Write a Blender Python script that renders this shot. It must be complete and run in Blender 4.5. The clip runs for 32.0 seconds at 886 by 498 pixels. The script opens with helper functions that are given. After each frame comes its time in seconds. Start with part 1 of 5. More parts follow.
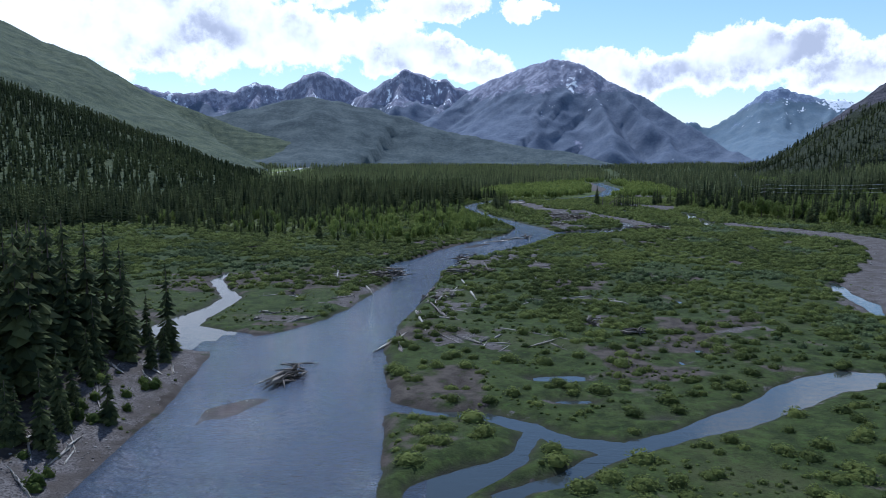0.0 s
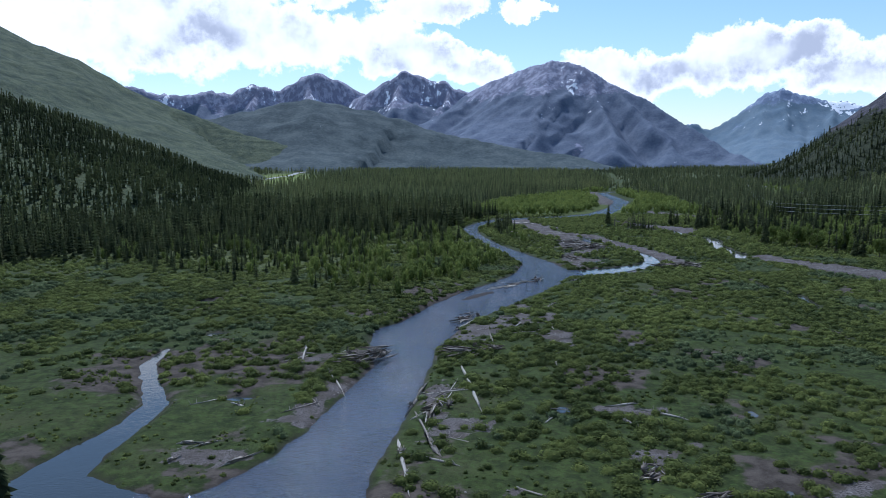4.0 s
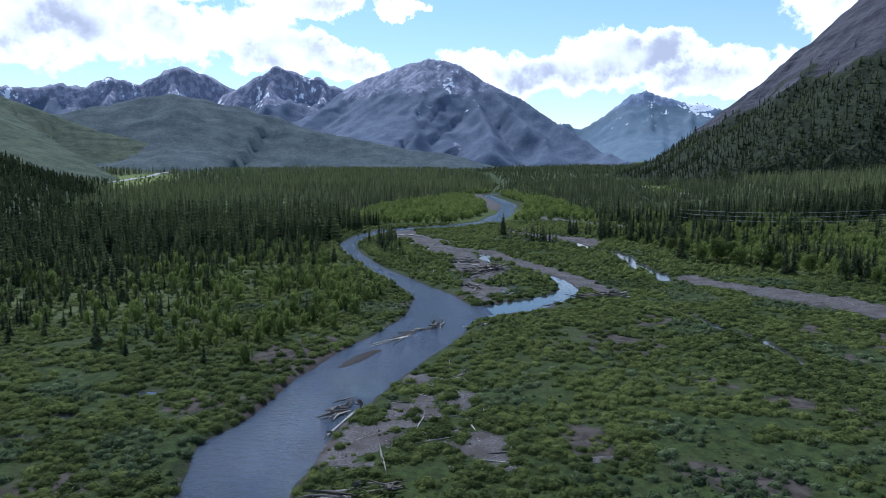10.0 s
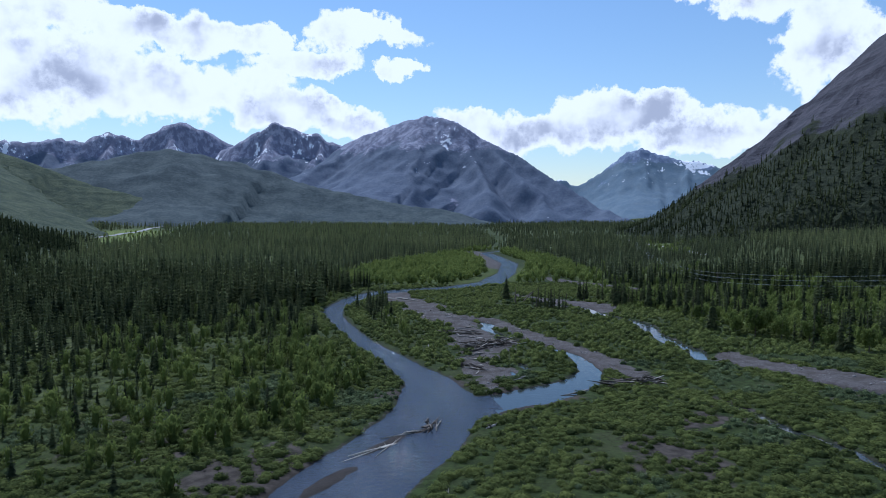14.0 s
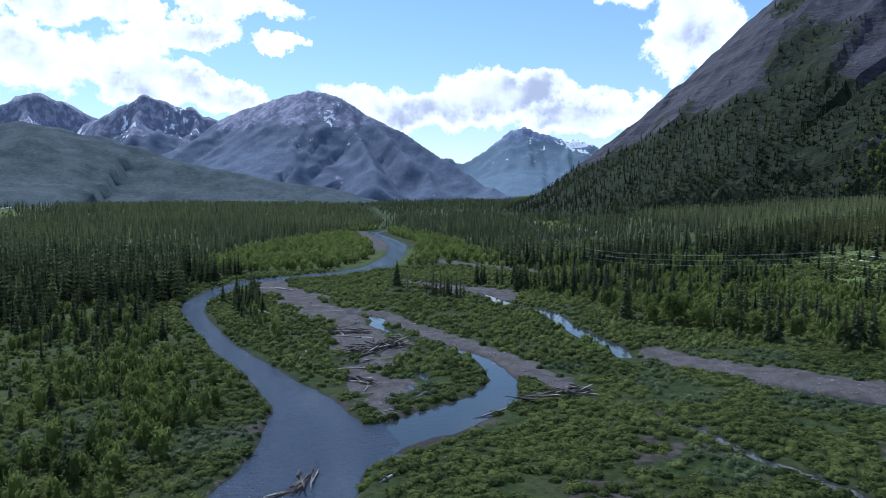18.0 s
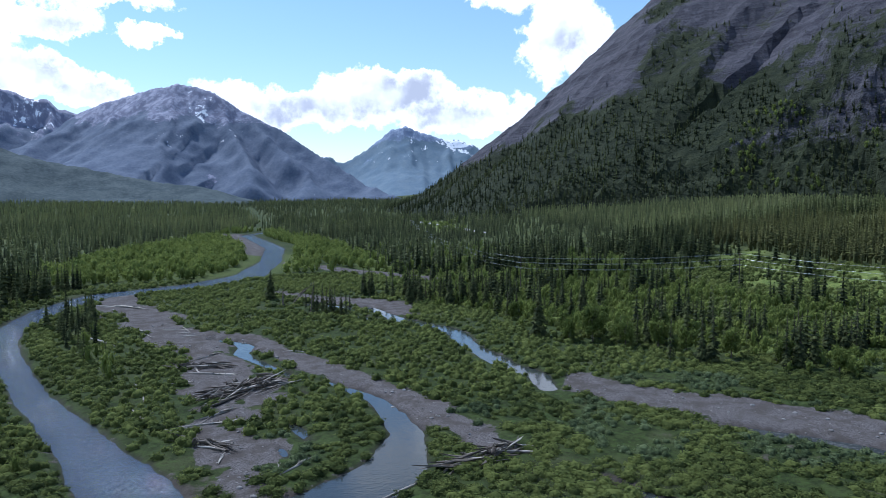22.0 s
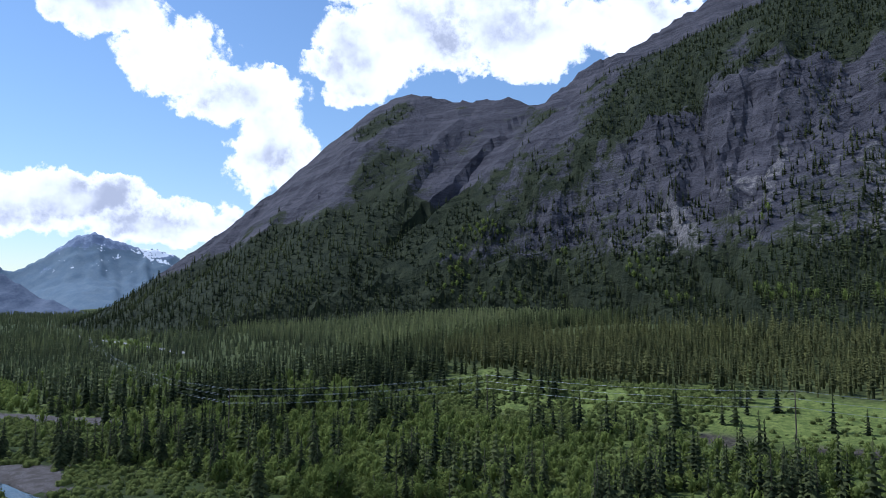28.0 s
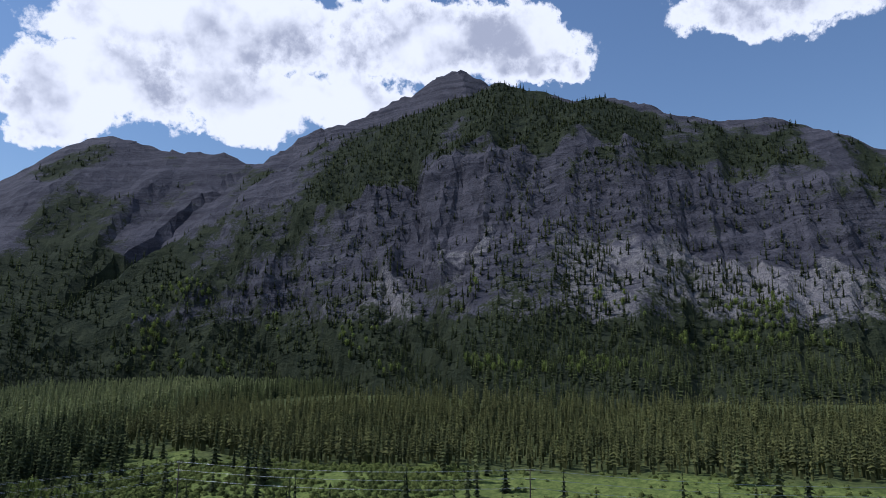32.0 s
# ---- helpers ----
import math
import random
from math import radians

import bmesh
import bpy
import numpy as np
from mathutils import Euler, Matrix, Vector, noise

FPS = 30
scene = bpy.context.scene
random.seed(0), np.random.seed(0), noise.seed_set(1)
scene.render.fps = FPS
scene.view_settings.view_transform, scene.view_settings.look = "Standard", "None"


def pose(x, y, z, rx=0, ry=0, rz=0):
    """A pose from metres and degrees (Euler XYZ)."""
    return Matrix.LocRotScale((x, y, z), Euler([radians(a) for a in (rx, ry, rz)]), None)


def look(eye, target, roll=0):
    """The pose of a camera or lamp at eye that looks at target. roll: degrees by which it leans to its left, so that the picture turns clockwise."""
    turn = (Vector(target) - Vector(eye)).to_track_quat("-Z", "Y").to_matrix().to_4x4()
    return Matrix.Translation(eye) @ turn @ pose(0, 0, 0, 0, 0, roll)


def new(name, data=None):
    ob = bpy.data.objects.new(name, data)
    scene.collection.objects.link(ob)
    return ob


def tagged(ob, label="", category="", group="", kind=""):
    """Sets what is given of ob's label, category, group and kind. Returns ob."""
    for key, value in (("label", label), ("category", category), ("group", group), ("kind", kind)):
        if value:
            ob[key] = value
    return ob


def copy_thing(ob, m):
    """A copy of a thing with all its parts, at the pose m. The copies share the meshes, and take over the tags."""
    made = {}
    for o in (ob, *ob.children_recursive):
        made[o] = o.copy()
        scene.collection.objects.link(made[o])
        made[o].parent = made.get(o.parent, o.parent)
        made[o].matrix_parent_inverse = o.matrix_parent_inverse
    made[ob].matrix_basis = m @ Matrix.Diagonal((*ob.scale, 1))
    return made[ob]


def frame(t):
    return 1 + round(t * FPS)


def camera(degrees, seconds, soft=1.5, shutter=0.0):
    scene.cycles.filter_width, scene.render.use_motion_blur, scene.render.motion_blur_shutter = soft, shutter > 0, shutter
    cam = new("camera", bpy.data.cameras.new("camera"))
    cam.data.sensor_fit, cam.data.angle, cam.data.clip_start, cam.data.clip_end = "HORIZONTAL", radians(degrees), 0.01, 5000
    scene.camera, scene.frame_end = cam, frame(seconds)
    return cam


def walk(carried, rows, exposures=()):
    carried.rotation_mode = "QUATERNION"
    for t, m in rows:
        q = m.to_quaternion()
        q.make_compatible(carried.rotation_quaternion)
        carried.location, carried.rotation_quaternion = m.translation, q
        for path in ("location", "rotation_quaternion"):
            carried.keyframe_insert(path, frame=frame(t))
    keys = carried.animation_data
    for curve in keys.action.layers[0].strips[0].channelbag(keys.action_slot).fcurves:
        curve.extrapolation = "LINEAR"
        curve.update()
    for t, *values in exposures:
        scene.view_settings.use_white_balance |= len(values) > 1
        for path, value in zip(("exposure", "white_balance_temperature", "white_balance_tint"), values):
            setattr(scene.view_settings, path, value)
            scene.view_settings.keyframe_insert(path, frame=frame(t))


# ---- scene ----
PATH = [
    (0, (0.00, -0.00, 29.95), (0.82, 99.24, 17.65), 0.01),
    (0.5, (0.04, 5.20, 31.09), (0.95, 104.43, 18.78), 0.04),
    (1, (0.35, 10.20, 32.35), (1.22, 109.44, 20.04), -0.04),
    (1.5, (0.63, 15.41, 33.49), (1.46, 114.65, 21.26), -0.18),
    (2, (0.84, 20.48, 34.72), (1.68, 119.73, 22.52), -0.13),
    (2.5, (1.01, 25.18, 36.03), (1.86, 124.43, 23.78), -0.25),
    (3, (1.16, 30.43, 37.08), (1.98, 129.68, 24.88), -0.20),
    (3.5, (1.16, 35.39, 38.37), (2.09, 134.64, 26.17), -0.02),
    (5.5, (2.28, 56.43, 42.38), (3.17, 155.68, 30.18), -0.27),
    (6, (2.49, 60.97, 42.41), (3.53, 160.24, 30.39), -0.20),
    (6.5, (2.61, 65.75, 42.43), (6.83, 164.93, 30.32), -0.22),
    (7, (2.77, 70.47, 42.45), (7.59, 169.62, 30.35), -0.22),
    (7.5, (3.04, 75.10, 42.47), (9.70, 174.13, 30.25), -0.22),
    (8, (3.39, 79.73, 42.52), (12.78, 178.52, 30.18), -0.17),
    (8.5, (3.65, 84.41, 42.57), (16.40, 182.81, 30.13), -0.07),
    (9, (3.91, 89.23, 42.62), (20.18, 187.10, 30.17), -0.09),
    (9.5, (4.22, 94.07, 42.68), (21.77, 191.72, 30.19), -0.10),
    (10, (4.68, 98.68, 42.73), (22.28, 196.32, 30.26), -0.05),
    (10.5, (5.37, 103.20, 42.78), (23.01, 200.84, 30.32), -0.08),
    (11, (6.17, 107.80, 42.86), (23.84, 205.44, 30.45), -0.06),
    (11.5, (7.05, 112.33, 42.92), (24.75, 209.97, 30.54), -0.19),
    (12, (7.84, 116.67, 42.93), (25.57, 214.29, 30.39), -0.20),
    (12.5, (8.61, 121.20, 42.95), (26.38, 218.49, 28.15), -0.21),
    (13, (9.46, 126.03, 43.00), (27.30, 223.29, 28.08), -0.16),
    (13.5, (10.31, 130.91, 43.02), (28.33, 228.69, 32.32), 0.01),
    (14, (11.26, 135.54, 42.99), (29.42, 233.77, 38.22), 0.19),
    (14.5, (12.33, 139.87, 42.88), (30.48, 238.07, 37.71), 0.01),
    (16.5, (16.75, 159.70, 42.58), (35.06, 257.67, 34.46), 0.19),
    (17, (17.71, 164.28, 42.55), (38.53, 261.76, 34.58), 0.15),
    (17.5, (18.94, 168.98, 42.54), (50.73, 263.47, 34.70), 0.11),
    (18, (20.01, 173.50, 42.53), (53.40, 267.44, 34.76), 0.03),
    (18.5, (21.22, 177.81, 42.51), (54.66, 271.74, 34.80), 0.06),
    (19, (22.53, 182.13, 42.50), (56.28, 275.95, 34.82), 0.06),
    (19.5, (23.96, 186.60, 42.49), (58.90, 279.99, 34.82), 0.04),
    (20, (25.58, 191.14, 42.45), (63.31, 283.43, 34.77), 0.07),
    (20.5, (27.14, 195.73, 42.40), (68.49, 286.46, 34.72), -0.00),
    (21, (28.80, 200.44, 42.34), (73.60, 289.50, 34.61), 0.02),
    (21.5, (30.57, 205.12, 42.25), (75.85, 293.94, 34.48), 0.02),
    (22, (32.62, 209.28, 42.17), (80.98, 296.46, 34.36), 0.05),
    (22.5, (34.67, 213.47, 42.15), (86.85, 298.42, 34.27), 0.01),
    (23, (36.68, 217.66, 42.12), (89.95, 301.91, 34.15), -0.01),
    (23.5, (38.86, 221.72, 42.11), (96.15, 303.28, 34.02), 0.02),
    (24, (41.12, 225.83, 42.10), (101.91, 304.80, 33.88), 0.01),
    (24.5, (43.42, 229.78, 42.09), (106.13, 307.22, 33.79), -0.02),
    (25, (45.76, 233.71, 42.12), (109.78, 310.26, 35.75), 0.19),
    (25.5, (48.11, 237.69, 42.11), (112.83, 313.92, 41.27), 0.49),
    (27.5, (61.14, 253.33, 42.18), (135.90, 319.24, 50.35), 0.00),
    (28, (64.10, 256.53, 42.19), (142.65, 317.89, 50.22), 0.08),
    (28.5, (67.00, 259.60, 42.20), (149.66, 315.32, 50.10), 0.13),
    (29, (69.98, 262.48, 42.21), (157.93, 309.43, 50.05), 0.22),
    (29.5, (73.16, 265.19, 42.24), (164.72, 304.65, 50.03), 0.20),
    (30, (76.66, 267.78, 42.27), (168.64, 305.84, 51.82), 0.07),
    (30.5, (80.33, 270.16, 42.28), (171.53, 307.81, 58.55), 0.14),
    (31, (84.08, 272.26, 42.24), (175.03, 309.84, 60.03), 0.23),
    (31.5, (87.96, 274.23, 42.21), (180.63, 307.37, 59.95), 0.51),
    (32, (91.80, 276.31, 42.18), (186.91, 301.63, 59.87), 0.48),
]
cam = camera(63.5, 32.0, 0.75)
walk(cam, [(t, look(eye, target, roll)) for t, eye, target, roll in PATH], exposures=[(0, -0.15, 5300, 12), (6, -0.18, 5300, 12), (13, -0.03, 5300, 12), (14, -0.42, 5200, 13), (16, -0.2, 5200, 13), (18, -0.15, 5200, 12), (21, -0.03, 5300, 12), (23.5, 0.16, 5400, 11), (25, 0.50, 5500, 11), (25.5, 0.50, 5500, 11), (27.5, -0.2, 5400, 14), (28.7, -0.18, 5350, 14), (29.2, -0.05, 5350, 14), (29.6, 0.2, 5350, 13), (30.4, 0.18, 5700, 13), (30.8, -0.45, 5650, 15), (31.1, -0.6, 5600, 16), (31.5, -0.52, 5600, 16), (32, -0.5, 5600, 16)])

# ---- world, sun ----
SUN_AZ, SUN_EL = -14.0, 54.0   # degrees from +y towards +x, and above the horizon


class Nodes:
    """Small helper to wire node trees."""

    def __init__(self, tree):
        self.t = tree
        tree.nodes.clear()

    def n(self, kind, **kw):
        node = self.t.nodes.new(kind)
        for key, value in kw.items():
            if key == "op":
                node.operation = value
            elif key == "blend":
                node.blend_type = value
            elif key == "dtype":
                node.data_type = value
        return node

    def link(self, a, b):
        self.t.links.new(a, b)

    def put(self, socket, value):
        if isinstance(value, bpy.types.NodeSocket):
            self.t.links.new(value, socket)
        else:
            socket.default_value = value

    def math(self, op, a, b=0.0, c=None, clamp=False):
        m = self.n("ShaderNodeMath", op=op)
        m.use_clamp = clamp
        self.put(m.inputs[0], a)
        self.put(m.inputs[1], b)
        if c is not None:
            self.put(m.inputs[2], c)
        return m.outputs[0]

    def vmath(self, op, a, b=(0, 0, 0)):
        m = self.n("ShaderNodeVectorMath", op=op)
        self.put(m.inputs[0], a)
        self.put(m.inputs[1], b)
        return m.outputs[1] if op in ("DOT_PRODUCT", "LENGTH", "DISTANCE") else m.outputs[0]

    def step(self, x, lo, hi):
        m = self.n("ShaderNodeMapRange")
        m.interpolation_type = "SMOOTHSTEP"
        self.put(m.inputs[0], x)
        self.put(m.inputs[1], lo)
        self.put(m.inputs[2], hi)
        return m.outputs[0]

    def mix(self, f, a, b):
        m = self.n("ShaderNodeMix", dtype="RGBA")
        self.put(m.inputs[0], f)
        self.put(m.inputs[6], a if isinstance(a, bpy.types.NodeSocket) else (*a, 1.0))
        self.put(m.inputs[7], b if isinstance(b, bpy.types.NodeSocket) else (*b, 1.0))
        return m.outputs[2]

    def noise(self, vec, scale, detail=4.0, rough=0.55):
        m = self.n("ShaderNodeTexNoise")
        self.put(m.inputs["Vector"], vec)
        self.put(m.inputs["Scale"], scale)
        self.put(m.inputs["Detail"], detail)
        self.put(m.inputs["Roughness"], rough)
        return m.outputs[0]

    def attr(self, name):
        m = self.n("ShaderNodeAttribute")
        m.attribute_name = name
        return m.outputs[2]

    def scaled(self, vec, s):
        return self.vmath("MULTIPLY", vec, s)


def sky_dir(az, el):
    a, e = radians(az), radians(el)
    return (math.sin(a) * math.cos(e), math.cos(a) * math.cos(e), math.sin(e))


world = bpy.data.worlds.new("sky")
scene.world = world
world.use_nodes = True
W = Nodes(world.node_tree)
sky = W.n("ShaderNodeTexSky")
sky.sky_type, sky.sun_disc = "NISHITA", False
sky.sun_elevation, sky.sun_rotation = radians(SUN_EL), radians(SUN_AZ)
sky.altitude, sky.air_density, sky.dust_density, sky.ozone_density = 1400, 1.5, 0.3, 2.6
way = W.n("ShaderNodeTexCoord").outputs["Generated"]
# cumulus banks: (azimuth, elevation, half width, half height, weight), degrees
CLOUDS = [
    (-30, 9, 10, 4.5, 1.0), (-18, 9.5, 9, 4.0, 1.0), (-8, 9.3, 8, 2.8, 1.0), (-24, 13.5, 10, 3, 1.0), (-13, 13, 5, 1.6, 0.9),
    (-2, 8.0, 7, 1.8, 1.0), (3, 7.3, 4, 1.2, 0.9), (0, 11.8, 6, 1.6, 0.9), (4, 13.8, 5, 1.5, 0.9), (-6, 13.5, 5, 1.8, 0.9), (7.5, 11, 1.6, 0.9, 0.8),
    (18, 6.5, 8, 2.4, 1.0), (24, 7.6, 6, 2.4, 1.0), (30, 6.0, 6, 2.2, 1.0), (13, 7, 4, 1.6, 0.9),
    (38, 12, 4, 4.5, 1.0), (36, 15.5, 5, 3.0, 1.0), (31, 18.5, 5, 3, 1.0), (26, 21.5, 5, 2.5, 1.0), (40, 9.5, 3, 2, 0.8), (33, 6, 4, 2.2, 0.9),
    (50, 21, 8, 3.6, 1.0), (60, 21.5, 9, 3.8, 1.0), (68, 20, 5, 3, 1.0), (46, 20.5, 5, 3.5, 0.9), (56, 26, 14, 4, 1.0), (72, 26, 9, 4, 1.0),
    (80, 26, 7, 3.5, 1.0), (84, 24.5, 3, 2, 0.9), (101, 27, 8, 2.6, 0.9), (44, 18, 4, 2, 0.8), (-70, 25, 25, 8, 0.9), (150, 30, 30, 9, 0.9), (-140, 28, 30, 9, 0.9),
]
total = None
warp_tex = W.n("ShaderNodeTexNoise")
W.put(warp_tex.inputs["Vector"], way)
W.put(warp_tex.inputs["Scale"], 9.0)
W.put(warp_tex.inputs["Detail"], 6.0)
W.put(warp_tex.inputs["Roughness"], 0.62)
warped = W.vmath("ADD", way, W.vmath("MULTIPLY", W.vmath("SUBTRACT", warp_tex.outputs[1], (0.5, 0.5, 0.5)), (0.16, 0.16, 0.12)))
for az, el, hw, hh, weight in CLOUDS:
    c = Vector(sky_dir(az, el))
    right = Vector((math.cos(radians(az)), -math.sin(radians(az)), 0))
    up = right.cross(c)
    off = W.vmath("SUBTRACT", warped, tuple(c))
    u = W.math("MULTIPLY", W.vmath("DOT_PRODUCT", off, tuple(right)), 1 / radians(hw))
    v = W.math("MULTIPLY", W.vmath("DOT_PRODUCT", off, tuple(up)), 1 / radians(hh))
    f = W.vmath("DOT_PRODUCT", off, tuple(c))
    r2 = W.math("ADD", W.math("MULTIPLY", u, u), W.math("MULTIPLY_ADD", v, v, W.math("MULTIPLY", W.math("LESS_THAN", f, -0.8), 100.0)))
    blob = W.math("MULTIPLY", W.math("SUBTRACT", 1.0, r2, clamp=True), weight)
    total = blob if total is None else W.math("MAXIMUM", total, blob)
puff = W.math("ADD", W.math("MULTIPLY", W.noise(way, 14.0, 8.0, 0.62), 0.7), W.math("MULTIPLY", W.noise(way, 55.0, 5.0, 0.6), 0.3))
dens = W.math("ADD", total, W.math("MULTIPLY", W.math("SUBTRACT", puff, 0.5), 2.6))
cover = W.math("MULTIPLY", W.step(dens, 0.12, 0.40), W.step(total, 0.0, 0.10))
shade_n = W.noise(W.vmath("ADD", way, (0.0, 0.0, 0.03)), 10.0, 5.0, 0.5)
core = W.math("MULTIPLY", W.step(dens, 0.45, 1.05), W.step(shade_n, 0.42, 0.62))
cloud_col = W.mix(core, (1.0, 1.0, 1.0), (0.46, 0.48, 0.55))
bg_sky, bg_cloud = W.n("ShaderNodeBackground"), W.n("ShaderNodeBackground")
W.link(sky.outputs[0], bg_sky.inputs[0])
bg_sky.inputs[1].default_value = 0.13
W.link(cloud_col, bg_cloud.inputs[0])
bg_cloud.inputs[1].default_value = 1.3
mixsh = W.n("ShaderNodeMixShader")
W.link(cover, mixsh.inputs[0])
W.link(bg_sky.outputs[0], mixsh.inputs[1])
W.link(bg_cloud.outputs[0], mixsh.inputs[2])
W.link(mixsh.outputs[0], W.n("ShaderNodeOutputWorld").inputs[0])

sun_data = bpy.data.lights.new("sun", "SUN")
sun_data.energy, sun_data.angle, sun_data.color = 4.6, radians(0.53), (1.0, 0.96, 0.89)
sun = new("sun", sun_data)
sun.matrix_world = look(Vector(sky_dir(SUN_AZ, SUN_EL)) * 900, (0, 0, 0))


# ---- materials ----
def material(name, rough=0.9, spec=0.2):
    m = bpy.data.materials.new(name)
    m.use_nodes = True
    k = Nodes(m.node_tree)
    b = k.n("ShaderNodeBsdfPrincipled")
    b.inputs["Roughness"].default_value = rough
    b.inputs["Specular IOR Level"].default_value = spec
    k.link(b.outputs[0], k.n("ShaderNodeOutputMaterial").inputs[0])
    return m, k, b


def bumped(k, b, height, strength, distance):
    m = k.n("ShaderNodeBump")
    m.inputs["Strength"].default_value = strength
    m.inputs["Distance"].default_value = distance
    k.link(height, m.inputs["Height"])
    k.link(m.outputs[0], b.inputs["Normal"])


def place(k):
    return k.n("ShaderNodeNewGeometry").outputs["Position"]


def mat_ground():
    m, k, b = material("valley_ground", 0.95, 0.1)
    p = place(k)
    broad, mid, fine = k.noise(p, 0.05, 4), k.noise(p, 0.45, 5), k.noise(p, 4.0, 4, 0.65)
    grass = k.mix(k.step(mid, 0.3, 0.7), (0.020, 0.029, 0.009), (0.047, 0.064, 0.018))
    grass = k.mix(k.step(broad, 0.5, 0.72), grass, (0.052, 0.058, 0.024))
    grass = k.mix(k.math("MULTIPLY", k.step(fine, 0.5, 0.8), 0.5), grass, (0.03, 0.05, 0.014))
    soil = k.mix(k.step(mid, 0.35, 0.65), (0.038, 0.032, 0.026), (0.080, 0.068, 0.057))
    gravel = k.mix(k.step(fine, 0.3, 0.7), (0.036, 0.032, 0.030), (0.172, 0.157, 0.151))
    gravel = k.mix(k.step(k.noise(p, 0.25, 5, 0.65), 0.42, 0.62), gravel, k.mix(fine, (0.036, 0.030, 0.026), (0.105, 0.092, 0.083)))
    tuft = k.noise(p, 1.1, 5, 0.7)
    grass = k.mix(k.math("MULTIPLY", k.step(tuft, 0.52, 0.68), 0.7), grass, (0.052, 0.084, 0.020))
    grass = k.mix(k.math("MULTIPLY", k.step(tuft, 0.48, 0.34), 0.7), grass, (0.014, 0.020, 0.007))
    floor = k.mix(k.step(mid, 0.4, 0.65), (0.055, 0.068, 0.024), (0.105, 0.120, 0.042))
    col = k.mix(k.step(k.math("ADD", k.attr("soil"), k.math("MULTIPLY", k.math("SUBTRACT", mid, 0.5), 0.9)), 0.42, 0.62), grass, soil)
    field = k.mix(k.step(mid, 0.3, 0.7), (0.085, 0.118, 0.028), (0.185, 0.220, 0.056))
    field = k.mix(k.math("MULTIPLY", k.step(fine, 0.5, 0.75), 0.7), field, (0.045, 0.066, 0.018))
    field = k.mix(k.math("MULTIPLY", k.step(tuft, 0.5, 0.36), 0.8), field, (0.040, 0.056, 0.018))
    col = k.mix(k.math("MULTIPLY", k.attr("meadow"), k.step(k.attr("soil"), 0.85, 0.6)), col, field)
    col = k.mix(k.attr("wood"), col, floor)
    col = k.mix(k.step(k.math("ADD", k.attr("gravel"), k.math("ADD", k.math("MULTIPLY", k.math("SUBTRACT", mid, 0.5), 1.3), k.math("MULTIPLY", k.math("SUBTRACT", tuft, 0.5), 1.6))), 0.42, 0.58), col, gravel)
    wet = k.attr("wet")
    col = k.mix(k.math("MULTIPLY", wet, 0.9), col, (0.024, 0.020, 0.017))
    k.link(col, b.inputs["Base Color"])
    k.link(k.math("SUBTRACT", 0.95, k.math("MULTIPLY", wet, 0.15)), b.inputs["Roughness"])
    bumped(k, b, k.math("ADD", fine, k.math("MULTIPLY", mid, 2.0)), 0.6, 0.25)
    return m


def mat_water(name, waves, deep, rough):
    m, k, b = material(name, rough, 0.5)
    p = place(k)
    b.inputs["IOR"].default_value = 1.33
    silt = k.noise(p, 0.06, 3)
    k.link(k.mix(silt, deep, tuple(v * 1.25 for v in deep)), b.inputs["Base Color"])
    a = k.noise(k.scaled(p, (0.75, 1.0, 1.0)), 0.85, 4, 0.55)
    c = k.noise(p, 0.12, 2)
    chop = k.noise(k.scaled(p, (0.8, 1.3, 1.0)), 2.3, 3, 0.6)
    bumped(k, b, k.math("MULTIPLY", k.math("ADD", a, k.math("MULTIPLY", chop, 0.45)), k.math("ADD", 0.35, c)), waves, 0.5)
    return m


def mat_leaf(name, dark, light, sun_through=0.25, mottle=0.0):
    m, k, b = material(name, 0.85, 0.04)
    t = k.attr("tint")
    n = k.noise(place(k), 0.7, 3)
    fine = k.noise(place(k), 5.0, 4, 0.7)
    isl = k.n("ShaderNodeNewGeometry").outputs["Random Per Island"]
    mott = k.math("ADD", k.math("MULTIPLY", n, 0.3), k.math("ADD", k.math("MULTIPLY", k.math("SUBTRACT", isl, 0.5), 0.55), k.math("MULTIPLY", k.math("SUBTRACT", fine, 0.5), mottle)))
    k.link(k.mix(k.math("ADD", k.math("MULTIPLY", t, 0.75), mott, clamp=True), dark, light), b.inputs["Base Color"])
    if mottle:
        bumped(k, b, fine, 0.8, 0.35)
    if sun_through:
        b.inputs["Transmission Weight"].default_value = 0.0
        tr = k.n("ShaderNodeBsdfTranslucent")
        k.link(k.mix(t, dark, light), tr.inputs[0])
        mx = k.n("ShaderNodeMixShader")
        mx.inputs[0].default_value = sun_through
        out = [n for n in k.t.nodes if n.bl_idname == "ShaderNodeOutputMaterial"][0]
        k.link(b.outputs[0], mx.inputs[1])
        k.link(tr.outputs[0], mx.inputs[2])
        k.link(mx.outputs[0], out.inputs[0])
    return m


